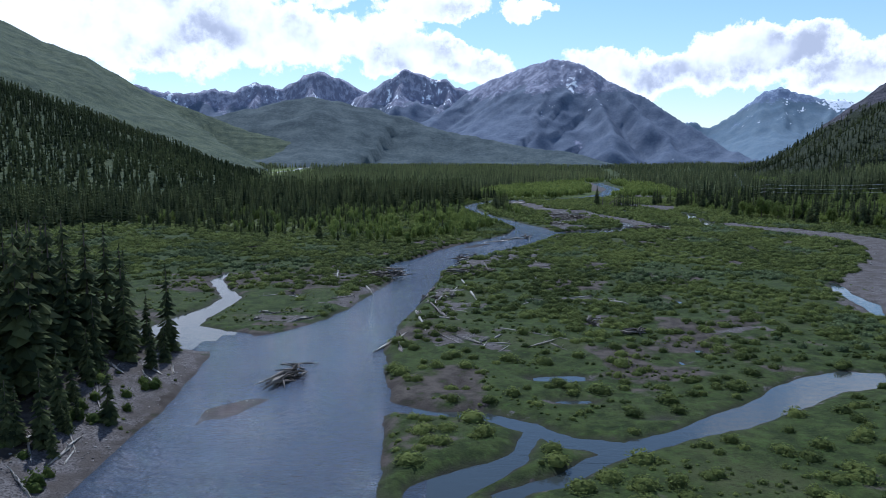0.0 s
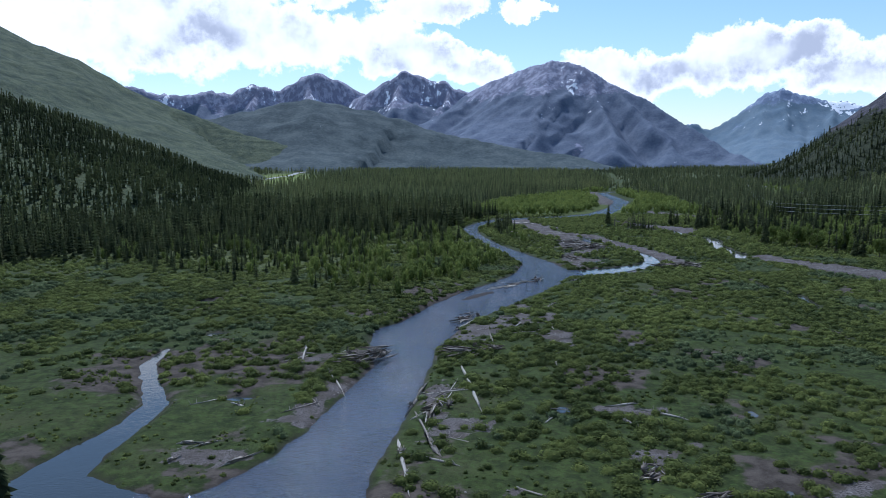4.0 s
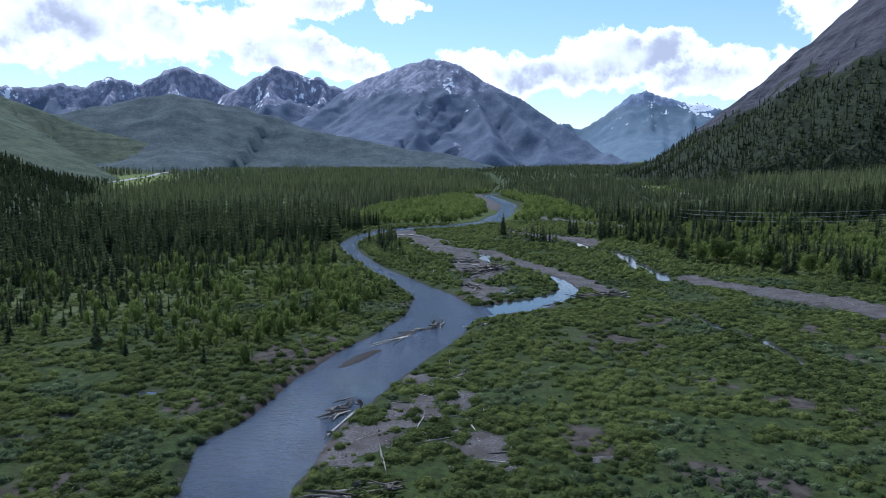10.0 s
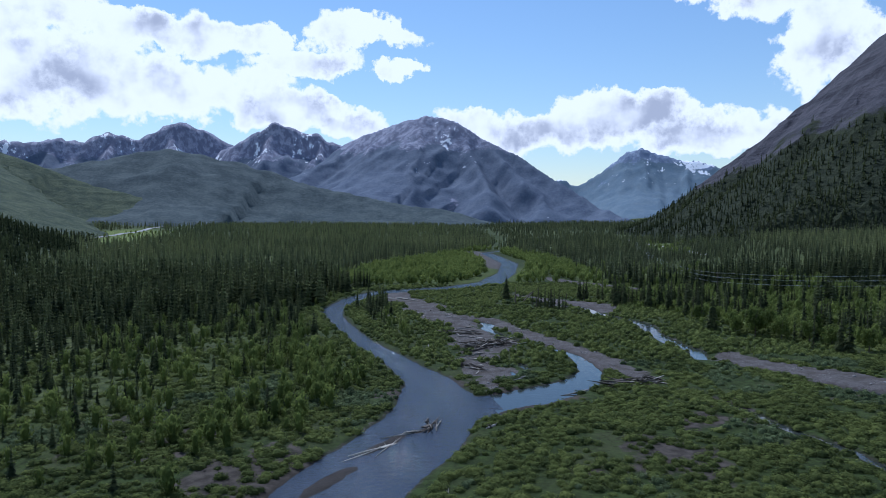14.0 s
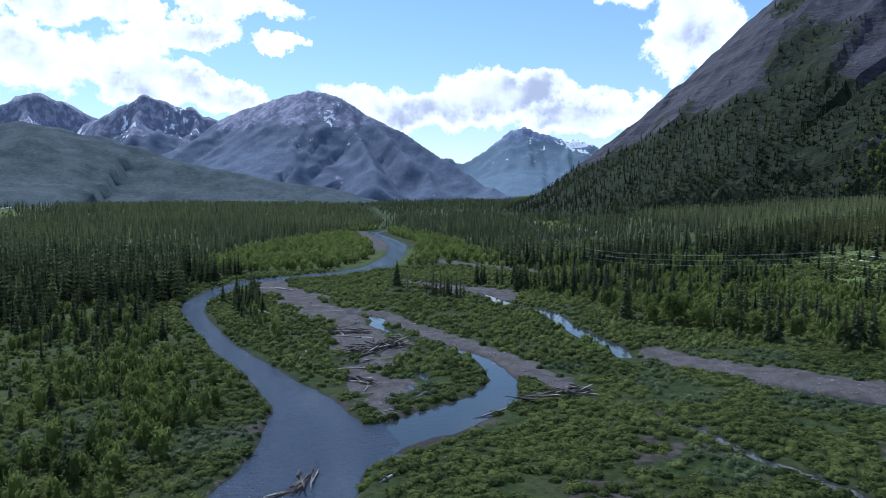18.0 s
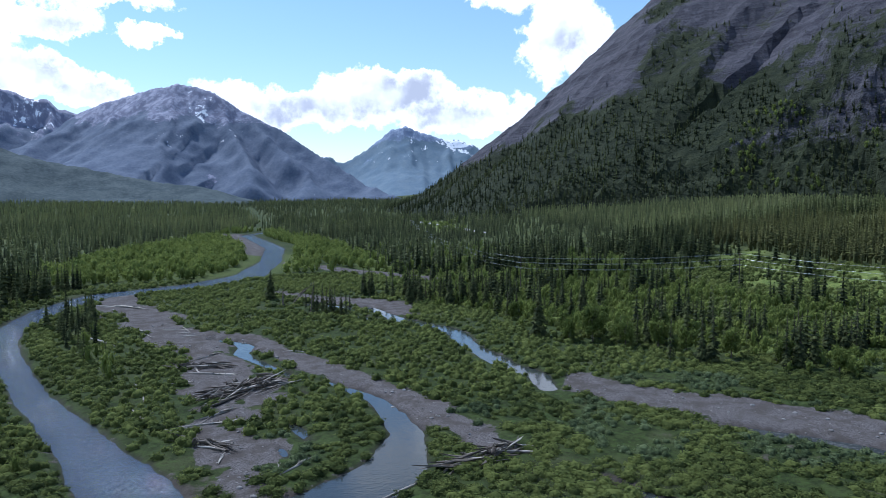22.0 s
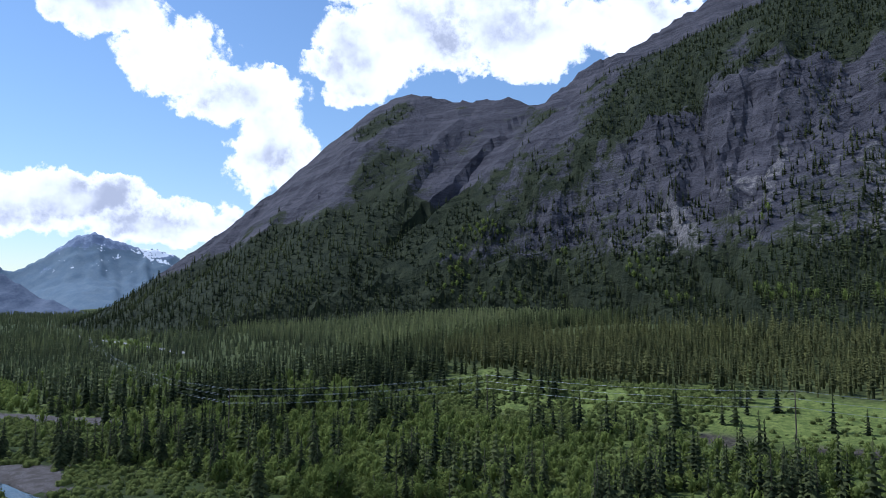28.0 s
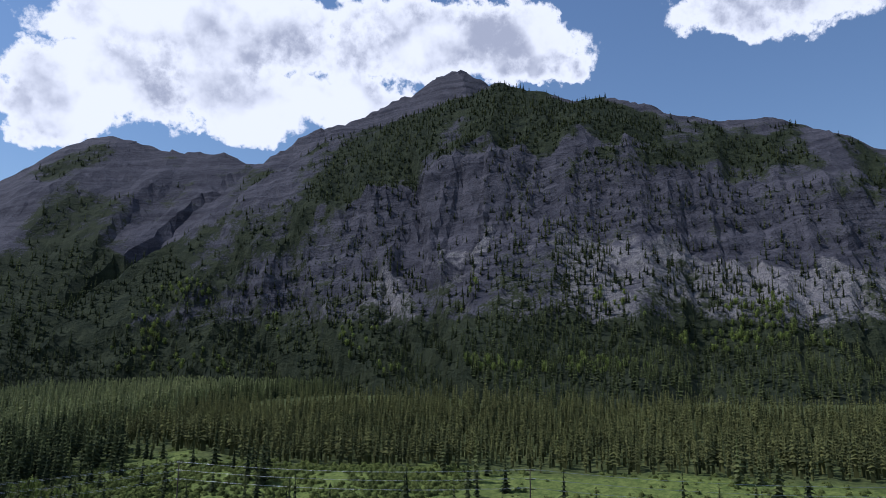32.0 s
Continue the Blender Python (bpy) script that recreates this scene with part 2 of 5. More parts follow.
def mat_mountain(name, rock_a, rock_b, veg_a, veg_b, strata, grain, crisp=0.25, chutes=0.0):
    """Rock with tilted beds, scree and a cover of woods and turf by the 'veg' attribute; snow by 'snow'."""
    m, k, b = material(name, 0.95, 0.1)
    p = place(k)
    sep = k.n("ShaderNodeSeparateXYZ")
    k.link(p, sep.inputs[0])
    big, mid, fine = k.noise(p, grain * 0.15, 4), k.noise(p, grain, 6, 0.6), k.noise(p, grain * 7, 4, 0.65)
    h = k.math("ADD", sep.outputs[2], k.math("ADD", k.math("MULTIPLY", sep.outputs[1], 0.16), k.math("MULTIPLY", big, 60.0)))
    line = k.n("ShaderNodeCombineXYZ")
    k.link(k.math("MULTIPLY", h, strata), line.inputs[2])
    k.link(k.math("MULTIPLY", sep.outputs[1], strata * 0.04), line.inputs[1])
    beds = k.noise(line.outputs[0], 1.0, 5, 0.7)
    rock = k.mix(k.step(beds, 0.5 - crisp, 0.5 + crisp), rock_a, rock_b)
    rock = k.mix(k.math("MULTIPLY", k.step(mid, 0.45, 0.75), 0.5), rock, tuple(v * 1.25 for v in rock_b))
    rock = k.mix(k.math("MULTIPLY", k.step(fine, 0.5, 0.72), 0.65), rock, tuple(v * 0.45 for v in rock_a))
    veg = k.mix(k.step(k.math("ADD", k.math("MULTIPLY", mid, 0.6), k.math("MULTIPLY", fine, 0.4)), 0.36, 0.64), veg_a, veg_b)
    v = k.step(k.math("ADD", k.attr("veg"), k.math("MULTIPLY", k.math("SUBTRACT", k.math("ADD", k.math("MULTIPLY", mid, 0.6), k.math("MULTIPLY", fine, 0.4)), 0.5), 1.6)), 0.4, 0.6)
    rubble = k.mix(k.step(k.noise(p, grain * 14, 4, 0.7), 0.38, 0.62), tuple(v * 0.8 for v in rock_b), (0.245, 0.228, 0.215))
    rock = k.mix(k.step(k.math("ADD", k.attr("scree"), k.math("MULTIPLY", k.math("SUBTRACT", mid, 0.5), 1.3)), 0.35, 0.6), rock, rubble)
    col = k.mix(v, rock, veg)
    run = k.noise(k.scaled(p, (1.0, 1.0, 0.16)), grain * 2.6, 5, 0.6)
    if chutes:
        rock = k.mix(k.step(run, 0.42, 0.6), tuple(v * 0.8 for v in rock_a), rock)
        col = k.mix(v, rock, veg)
    s = k.step(k.math("ADD", k.attr("snow"), k.math("MULTIPLY", k.math("SUBTRACT", run, 0.5), 2.4 * chutes)), 0.60, 0.66) if chutes else k.step(k.math("ADD", k.attr("snow"), k.math("ADD", k.math("MULTIPLY", k.math("SUBTRACT", fine, 0.5), 1.1), k.math("MULTIPLY", k.math("SUBTRACT", mid, 0.5), 0.5))), 0.50, 0.58)
    col = k.mix(s, col, (0.82, 0.84, 0.88))
    k.link(col, b.inputs["Base Color"])
    bumped(k, b, k.math("ADD", k.math("MULTIPLY", beds, 1.2), k.math("ADD", k.math("ADD", mid, k.math("MULTIPLY", run, 0.8 * chutes)), k.math("MULTIPLY", fine, 0.35))), 0.9 - 0.78 * chutes, 0.25 / grain)
    return m


GROUND = mat_ground()
RIVER = mat_water("river_water", 1.0, (0.038, 0.048, 0.066), 0.05)
POOL = mat_water("pool_water", 0.06, (0.03, 0.036, 0.036), 0.03)
SPRUCE = mat_leaf("spruce_needles", (0.026, 0.036, 0.018), (0.176, 0.195, 0.074), 0.28)
# Far needles painted paler than SPRUCE for haze and sun on their tips.
FAR_SPRUCE = mat_leaf("hazed_sunlit_needles", (0.078, 0.094, 0.050), (0.320, 0.340, 0.145), 0.40)
PINE = mat_leaf("olive_pine_needles", (0.046, 0.054, 0.024), (0.180, 0.182, 0.066), 0.30)
BROAD = mat_leaf("poplar_leaves", (0.052, 0.078, 0.021), (0.205, 0.248, 0.064), 0.36, 0.9)
WILLOW = mat_leaf("willow_leaves", (0.037, 0.053, 0.017), (0.174, 0.204, 0.058), 0.30, 1.1)
SAGE = mat_leaf("silver_willow_leaves", (0.046, 0.066, 0.030), (0.165, 0.205, 0.095), 0.28, 1.0)
# Rock darker than bare limestone: cloud shade put into the base colour.
NEAR_ROCK = mat_mountain("cloud_shaded_limestone", (0.030, 0.030, 0.039), (0.102, 0.097, 0.111), (0.015, 0.021, 0.012), (0.038, 0.045, 0.023), 0.07, 0.06, 0.26)
# Haze is put into these far colours: paler and bluer than the rock itself.
FAR_ROCK = mat_mountain("hazed_far_limestone", (0.22, 0.23, 0.31), (0.42, 0.42, 0.49), (0.080, 0.102, 0.148), (0.140, 0.166, 0.215), 0.012, 0.014, 0.4, 1.0)
HAZE_BLUE_ROCK = mat_mountain("hazed_pale_limestone", (0.20, 0.25, 0.36), (0.34, 0.39, 0.48), (0.12, 0.17, 0.22), (0.16, 0.21, 0.25), 0.012, 0.014, 0.4, 1.0)
FOOT = mat_mountain("hazed_forested_slope", (0.12, 0.13, 0.15), (0.22, 0.22, 0.24), (0.038, 0.054, 0.060), (0.088, 0.108, 0.108), 0.012, 0.014, 0.4, 1.0)
# Flank lighter than HILL: sun and haze put into its greens.
SLOPE = mat_mountain("sunlit_hazed_flank", (0.14, 0.14, 0.14), (0.26, 0.25, 0.24), (0.042, 0.058, 0.040), (0.094, 0.112, 0.066), 0.03, 0.03)
HILL = mat_mountain("forested_slope", (0.12, 0.12, 0.12), (0.22, 0.21, 0.2), (0.030, 0.045, 0.022), (0.066, 0.080, 0.036), 0.03, 0.03)


# ---- noise and distance on arrays ----
def lattice(ix, iy, seed):
    h = (ix.astype(np.int64) * 374761393 + iy.astype(np.int64) * 668265263 + seed * 1442695041) & 0xFFFFFFFF
    h = ((h ^ (h >> 13)) * 1274126177) & 0xFFFFFFFF
    return ((h ^ (h >> 16)) & 0xFFFFFF) / 0xFFFFFF


def vnoise(x, y, seed=0):
    ix, iy = np.floor(x), np.floor(y)
    fx, fy = x - ix, y - iy
    fx, fy = fx * fx * fx * (fx * (fx * 6 - 15) + 10), fy * fy * fy * (fy * (fy * 6 - 15) + 10)
    a, b = lattice(ix, iy, seed), lattice(ix + 1, iy, seed)
    c, d = lattice(ix, iy + 1, seed), lattice(ix + 1, iy + 1, seed)
    return (a + (b - a) * fx) * (1 - fy) + (c + (d - c) * fx) * fy


def fbm(x, y, scale, octaves=4, seed=0, gain=0.5):
    """About -1 to 1."""
    out, amp, tot, s = 0, 1.0, 0.0, 1.0 / scale
    for o in range(octaves):
        out = out + amp * (vnoise(x * s + o * 17.3, y * s - o * 9.1, seed + o) * 2 - 1)
        tot += amp
        amp, s = amp * gain, s * 2.03
    return out / tot * 1.4


def ridged(x, y, scale, octaves=5, seed=0, gain=0.5):
    """0 to 1, with sharp crests."""
    out, amp, tot, s = 0, 1.0, 0.0, 1.0 / scale
    for o in range(octaves):
        out = out + amp * (1 - np.abs(vnoise(x * s + o * 31.7, y * s + o * 11.9, seed + o) * 2 - 1)) ** 2
        tot += amp
        amp, s = amp * gain, s * 2.07
    return out / tot


def smooth(x, lo, hi):
    t = np.clip((x - lo) / (hi - lo), 0, 1)
    return t * t * (3 - 2 * t)


def to_line(x, y, pts):
    """Distance to a polyline and the value along it: rows of x, y, value. Returns distance and value."""
    best, val = np.full(x.shape, 1e9), np.zeros(x.shape)
    for (ax, ay, av), (bx, by, bv) in zip(pts[:-1], pts[1:]):
        dx, dy = bx - ax, by - ay
        t = np.clip(((x - ax) * dx + (y - ay) * dy) / (dx * dx + dy * dy), 0, 1)
        d = np.hypot(x - ax - t * dx, y - ay - t * dy)
        near = d < best
        best, val = np.where(near, d, best), np.where(near, av + t * (bv - av), val)
    return best, val


def to_channel(x, y, pts):
    """Signed distance to a channel with rows of x, y, half width: below 0 inside."""
    best = np.full(x.shape, 1e9)
    for (ax, ay, av), (bx, by, bv) in zip(pts[:-1], pts[1:]):
        dx, dy = bx - ax, by - ay
        t = np.clip(((x - ax) * dx + (y - ay) * dy) / (dx * dx + dy * dy), 0, 1)
        best = np.minimum(best, np.hypot(x - ax - t * dx, y - ay - t * dy) - (av + t * (bv - av)))
    return best


# ---- plan of the valley floor: centre lines with half widths ----
MAIN = [(-19, -160, 14), (-19, 30, 14), (-19, 62, 14), (-19.5, 80, 13.5), (-20.5, 98, 13.5), (-22, 110, 13.5), (-16.5, 122, 9.5), (-14, 131, 7.5),
        (-11, 144, 6.6), (-8.4, 160, 6.1), (-5.2, 176, 5.6), (-6, 191, 7.4), (-4.5, 203, 9.3), (0.5, 214, 8.2), (5.5, 225, 9), (10, 235, 9.5), (19, 252, 10), (28, 266, 10.5),
        (38, 287, 10), (40.5, 302, 8.5), (41, 316, 6.2), (36.5, 341, 4.4)]
MAIN_UP = [(36.5, 341, 4.4), (29, 375, 3.4), (24, 408, 3.2), (20.5, 440, 3.6), (21, 463, 4.5), (32, 498, 5.5), (49, 530, 6), (91, 545, 8), (122, 573, 8), (153, 645, 6.5),
           (184, 745, 7), (196, 840, 6.5), (204, 915, 6), (232, 960, 4)]
SLOUGH = [(-38, 117, 7), (-48, 125, 4.5), (-47, 135, 3.0), (-45, 146, 2.4), (-45, 155, 2.0), (-51, 168, 1.3), (-55.5, 178, 1.5), (-56, 190, 0.9)]
SLOUGH_WEST = [(-46, 121, 4), (-60, 121, 3.0), (-76, 117, 2.0)]
SIDE = [(42, 287, 9), (57, 293.5, 6.5), (69, 300.5, 6.5), (79, 307, 5), (86.5, 319, 3.3), (89, 331, 2.4), (90, 341, 1.8), (88.5, 350, 1.4), (86, 358, 0.9)]
SIDE_UP = [(81, 366, 0.6), (79.5, 376, 1.0), (77, 388, 1.4), (76, 397, 1.8), (80, 406, 2.2), (77, 414, 1.2), (73, 420, 0.4)]
RILL = [(104, 292, 0.5), (105.5, 276, 0.7), (105.5, 262, 0.95), (108, 248, 0.95), (107, 236, 0.7), (104, 226, 0.4)]
CREEK = [(-8, 85, 2.2), (-1, 82, 1.3), (5, 81.5, 1.3), (10.5, 77.5, 1.5), (14, 73, 1.4), (20, 71.5, 1.5), (26.5, 75, 1.7), (34, 79.5, 2.0), (42, 85, 2.4), (50, 92, 3.3), (58, 95, 3.5), (70, 93, 3), (85, 96, 3)]
CREEK_B = [(-1, 61, 2.5), (4, 65, 2.0), (8, 69, 1.3), (10.5, 76, 0.9)]
CREEK_C = [(6, 61, 1.3), (12, 64.3, 1.3), (16, 68.5, 1.2), (20, 71.5, 1.4)]
RIGHT = [(135, 450, 1.8), (134.5, 428, 2.2), (138, 408, 2.6), (140.5, 396, 3.0), (133.5, 376, 2.7), (130.5, 354, 2.8), (131, 341, 2.6), (126, 331, 1.8)]
RIGHT_LOW = [(137, 297, 1.0), (145, 285, 1.6), (150, 276, 1.6), (152, 262, 1.2)]
OXBOW = [(97, 172, 1.2), (92, 158, 1.6), (90, 146, 1.8), (86, 136, 1.0)]
BRAID = [(104, 474, 1.2), (111, 469, 2.4), (120, 467, 2.6), (128, 455, 1.6), (137, 442, 1.8)]
BRAID_LOW = [(111, 451, 1.0), (117, 444, 1.5), (125, 432, 1.6), (136, 413, 2.0), (141, 401, 2.4)]
POND_SPOTS = [(16.5, 95.5, 4.2, 1.5), (17, 86, 2.2, 0.8), (21.5, 151.5, 1.0, 1.3), (51, 149, 0.8, 1.5), (41.5, 110, 0.7, 1.2), (36.5, 103, 0.9, 1.0), (3, 91, 1.4, 0.9), (27, 80.5, 1.6, 0.7),
              (-31.5, 157.5, 2.2, 1.2), (-37, 222, 1.8, 2.2), (-50, 203, 2.5, 1.8), (-53, 172, 1.2, 2.8), (70.5, 330, 0.9, 4.0), (79, 352, 0.8, 2.6), (-65, 242, 2.5, 2.0), (44, 122, 0.8, 0.8), (65, 321, 0.8, 2.4), (-26.9, 233.4, 3.0, 1.0), (-40, 213.5, 2.4, 0.8)]
CHANNELS = [MAIN, MAIN_UP, SLOUGH, SLOUGH_WEST, SIDE, SIDE_UP, CREEK, CREEK_B, CREEK_C, RIGHT, RIGHT_LOW, OXBOW, BRAID, BRAID_LOW, RILL]
# bare gravel: centre lines with half widths
GRAVEL = [
    [(137, 335, 4), (134, 326, 7), (140, 314, 8), (147, 301, 9), (155, 288, 8.5), (160, 272, 9), (155, 245, 8), (138, 212, 7), (115, 184, 6), (98, 160, 8), (90, 140, 6)],
    [(96, 308, 4.0), (96, 322, 4.6), (94, 340, 4.2), (90.5, 362, 4.4), (86, 386, 4.0), (80, 414, 5.5), (72, 424, 5)],
    [(55.5, 303, 2.5), (57.5, 312, 4.5), (61, 333, 6), (67, 366, 8.5), (67, 405, 8), (61, 455, 9), (54, 500, 9), (58, 522, 6)],
    [(158, 690, 9), (174, 770, 9), (182, 850, 10), (190, 930, 12)],
    [(-37.5, 40, 4.5), (-37.5, 80, 4.5), (-38.5, 106, 3.5)],
    [(116, 500, 4), (124, 478, 6), (136, 466, 8), (145, 450, 7), (141, 432, 4)],
    [(158, 625, 5), (172, 573, 7), (196, 513, 7)],
]
# scattered gravel and drift sheets: x, y, half length, half width, turn in degrees
SHEETS = [(12, 205, 11, 8, 60), (22, 215, 10, 8, 40), (26, 197, 9, 7, 70), (22, 231, 7, 4, 40), (5, 145, 8, 5, 70), (3, 116, 7, 5, 30), (9, 110, 6, 4, 0), (1, 160, 6, 3, 80),
          (-20, 152, 16, 4.2, 62), (-28, 134, 5, 4.5, 0), (-17, 183, 7, 3, 20), (30, 150, 7, 3, -10), (35, 134, 8, 2.5, 20), (44, 190, 4, 2, 20), (53, 122, 6, 2, 10)]
BARS = [(-25, 84, 5.2, 2.2, 55), (13.5, 250, 9.0, 1.7, 54), (24.5, 267.5, 7.5, 1.5, 48), (57.5, 286.5, 8.5, 1.8, 24), (-20.5, 96, 3.0, 1.4, 60), (33, 275, 3, 1.0, 45)]


def spot(x, y, cx, cy, a, b, turn=0.0):
    c, s = math.cos(radians(turn)), math.sin(radians(turn))
    u, v = (x - cx) * c + (y - cy) * s, -(x - cx) * s + (y - cy) * c
    return np.hypot(u / a, v / b)


def water_depth(x, y):
    """Signed distance to water, in metres: below 0 in it."""
    d = np.full(x.shape, 1e9)
    for pts in CHANNELS:
        d = np.minimum(d, to_channel(x, y, pts))
    for cx, cy, a, b in POND_SPOTS:
        d = np.minimum(d, (spot(x, y, cx, cy, a, b) - 1) * min(a, b))
    d = d + fbm(x, y, 9, 3, 5) * np.clip(0.5 + d * 0.06, 0.25, 0.9) + fbm(x, y, 2.2, 2, 6) * 0.22
    rag = fbm(x, y, 3, 2, 8) * 0.18
    for cx, cy, a, b, turn in BARS:
        d = np.maximum(d, (1 - spot(x, y, cx, cy, a, b, turn) + rag) * min(a, b))
    return d


def gravel_mask(x, y):
    g = np.zeros(x.shape)
    wide, fine = fbm(x, y, 7, 3, 11) * 2.2, fbm(x, y, 6, 4, 12, 0.65) * 1.0
    patchy = fbm(x, y, 9, 4, 13, 0.6) * 7.0 - 0.8
    for n, pts in enumerate(GRAVEL):
        g = np.maximum(g, smooth(-to_channel(x, y, pts) + (patchy if n == 2 else wide), -1.2, 1.2))
    for cx, cy, a, b, turn in SHEETS:
        g = np.maximum(g, 0.85 * smooth(1.0 - spot(x, y, cx, cy, a, b, turn) + fine, 0.05, 0.5))
    for cx, cy, a, b, turn in BARS:
        g = np.maximum(g, smooth(1.5 - spot(x, y, cx, cy, a, b, turn), 0.0, 0.3))
    return g


def bench(x, y):
    """Distance east of the foot of the bench with the pole line."""
    return x - 262 - np.maximum(0, y - 405) * 0.42 - np.maximum(0, 250 - y) * 0.25 + fbm(x, y, 60, 3, 31) * 12


def floor_height(x, y, d=None):
    d = water_depth(x, y) if d is None else d
    g = gravel_mask(x, y)
    bank = 0.35 + 0.45 * smooth(fbm(x, y, 30, 2, 21), -0.6, 0.8)
    z = np.where(d < 0, np.maximum(-1.3, d * 0.28) - 0.06, bank * smooth(d, -0.2, 1.6 + 1.5 * g) + 0.02)
    out = smooth(d, 1.0, 8.0)
    z = z + out * (fbm(x, y, 22, 4, 1) * 0.35 + fbm(x, y, 5, 3, 2) * 0.18 + 0.15) * (1 - 0.55 * g)
    z = np.where(d > 0.4, np.maximum(z, 0.10), z)
    west = smooth(-x, 34, 52) * smooth(122 - y, 0, 30)
    z = z + west * (3.8 + fbm(x, y, 14, 3, 40) * 1.0) + smooth(-x, 70, 420) * 4 + smooth(-x, 400, 1500) * 16
    e = bench(x, y)
    z = z + smooth(e, -70, 0) * 4.0 + smooth(e, 12, 75) * 8.5 + smooth(e, 70, 260) * 14 + (fbm(x, y, 26, 4, 33) * 1.4) * smooth(e, -40, 10)
    far = np.hypot(x, y - 150)
    z = z + smooth(far, 900, 4500) * 18 + fbm(x, y, 300, 3, 9) * 3 * smooth(far, 600, 1300)
    return z


# ---- mountains: crest lines with heights, and how the slope falls away from them ----
CRESTS = {
    "front": [(560, 985, 30), (650, 940, 70), (750, 890, 118), (825, 849, 181), (897, 799, 257), (949, 751, 321), (1008, 676, 386), (1062, 591, 429), (1095, 460, 480), (1091, 320, 446), (1090, 206, 408),
              (1074, 85, 386), (1057, 12, 357), (1048, -16, 331), (1019, -99, 301), (911, -298, 255), (800, -600, 200)],
    "shoulder": [(1212, 866, 420), (1231, 935, 434), (1211, 1059, 456), (1163, 1202, 478), (1138, 1275, 460), (1115, 1326, 422), (1081, 1426, 349), (1050, 1579, 253), (1042, 1767, 165), (1024, 1953, 83), (1017, 2127, 20)],
    "summit": [(1434, 1147, 441), (1480, 1071, 513), (1543, 996, 603), (1602, 917, 639), (1657, 830, 700), (1745, 674, 820), (1766, 571, 740), (1842, 276, 611)],
    "main": [(195, 3984, 424), (282, 3879, 455), (394, 3819, 492), (474, 3759, 523), (579, 3693, 538), (722, 3617, 509), (821, 3544, 427), (975, 3399, 323), (1078, 3209, 209), (1190, 2953, 80), (1248, 2709, 19)],
    "second": [(-517, 4659, 444), (-423, 4569, 467), (-310, 4578, 539), (-206, 4584, 599), (-23, 4589, 543), (61, 4589, 537), (114, 4588, 491), (279, 4581, 459)],
    "third": [(-2346, 4159, 453), (-2019, 4331, 453), (-1832, 4415, 495), (-1738, 4454, 461), (-1588, 4511, 453), (-1401, 4574, 476), (-1284, 4609, 470), (-1157, 4643, 529), (-989, 4683, 495), (-798, 4720, 604), (-639, 4745, 567), (-455, 4767, 478)],
    "snowy": [(1432, 4619, 224), (1597, 4564, 283), (1683, 4532, 241), (1753, 4505, 263), (1875, 4455, 349), (1981, 4408, 449), (2064, 4369, 470), (2183, 4310, 424), (2300, 4247, 391), (2443, 4165, 359), (2564, 4031, 247)],
    "foothill": [(-1404, 2738, 199), (-898, 2950, 213), (-696, 3006, 262), (-522, 3043, 298), (-310, 3073, 262), (-153, 3085, 217), (113, 2987, 136), (297, 2874, 96), (473, 2748, 70)],
    "left": [(-1532, 1286, 504), (-1352, 1861, 468), (-1269, 2154, 438), (-1245, 2283, 394), (-1167, 2435, 328), (-1081, 2583, 296), (-819, 2678, 184), (-658, 2619, 132), (-429, 2564, 78)],
    "near": [(-843, 707, 177), (-677, 867, 158), (-589, 988, 135), (-488, 1096, 88), (-440, 1150, 58), (-405, 1190, 28)],
}
# distance from the crest, share of the height lost
FALLS = {
    "front": ((0, 140, 190, 250, 300, 430, 670, 900, 1000), (0, 0.25, 0.33, 0.52, 0.61, 0.82, 0.965, 1.0, 1.2)),
    "shoulder": ((0, 200, 400, 560, 680, 800), (0, 0.34, 0.70, 0.90, 1.0, 1.25)),
    "summit": ((0, 250, 600, 1000), (0, 0.3, 0.65, 1.05)),
    "main": ((0, 150, 400, 750, 1150, 1400), (0, 0.25, 0.55, 0.82, 0.97, 1.15)),
    "second": ((0, 120, 400, 900, 1300), (0, 0.30, 0.6, 0.9, 1.1)),
    "third": ((0, 120, 400, 900, 1300), (0, 0.30, 0.6, 0.9, 1.1)),
    "snowy": ((0, 120, 400, 900, 1400), (0, 0.24, 0.6, 0.93, 1.1)),
    "foothill": ((0, 200, 500, 850, 1050), (0, 0.26, 0.68, 0.98, 1.25)),
    "left": ((0, 300, 700, 1150, 1400), (0, 0.28, 0.68, 0.97, 1.2)),
    "near": ((0, 150, 400, 700, 900), (0, 0.22, 0.65, 0.97, 1.2)),
}
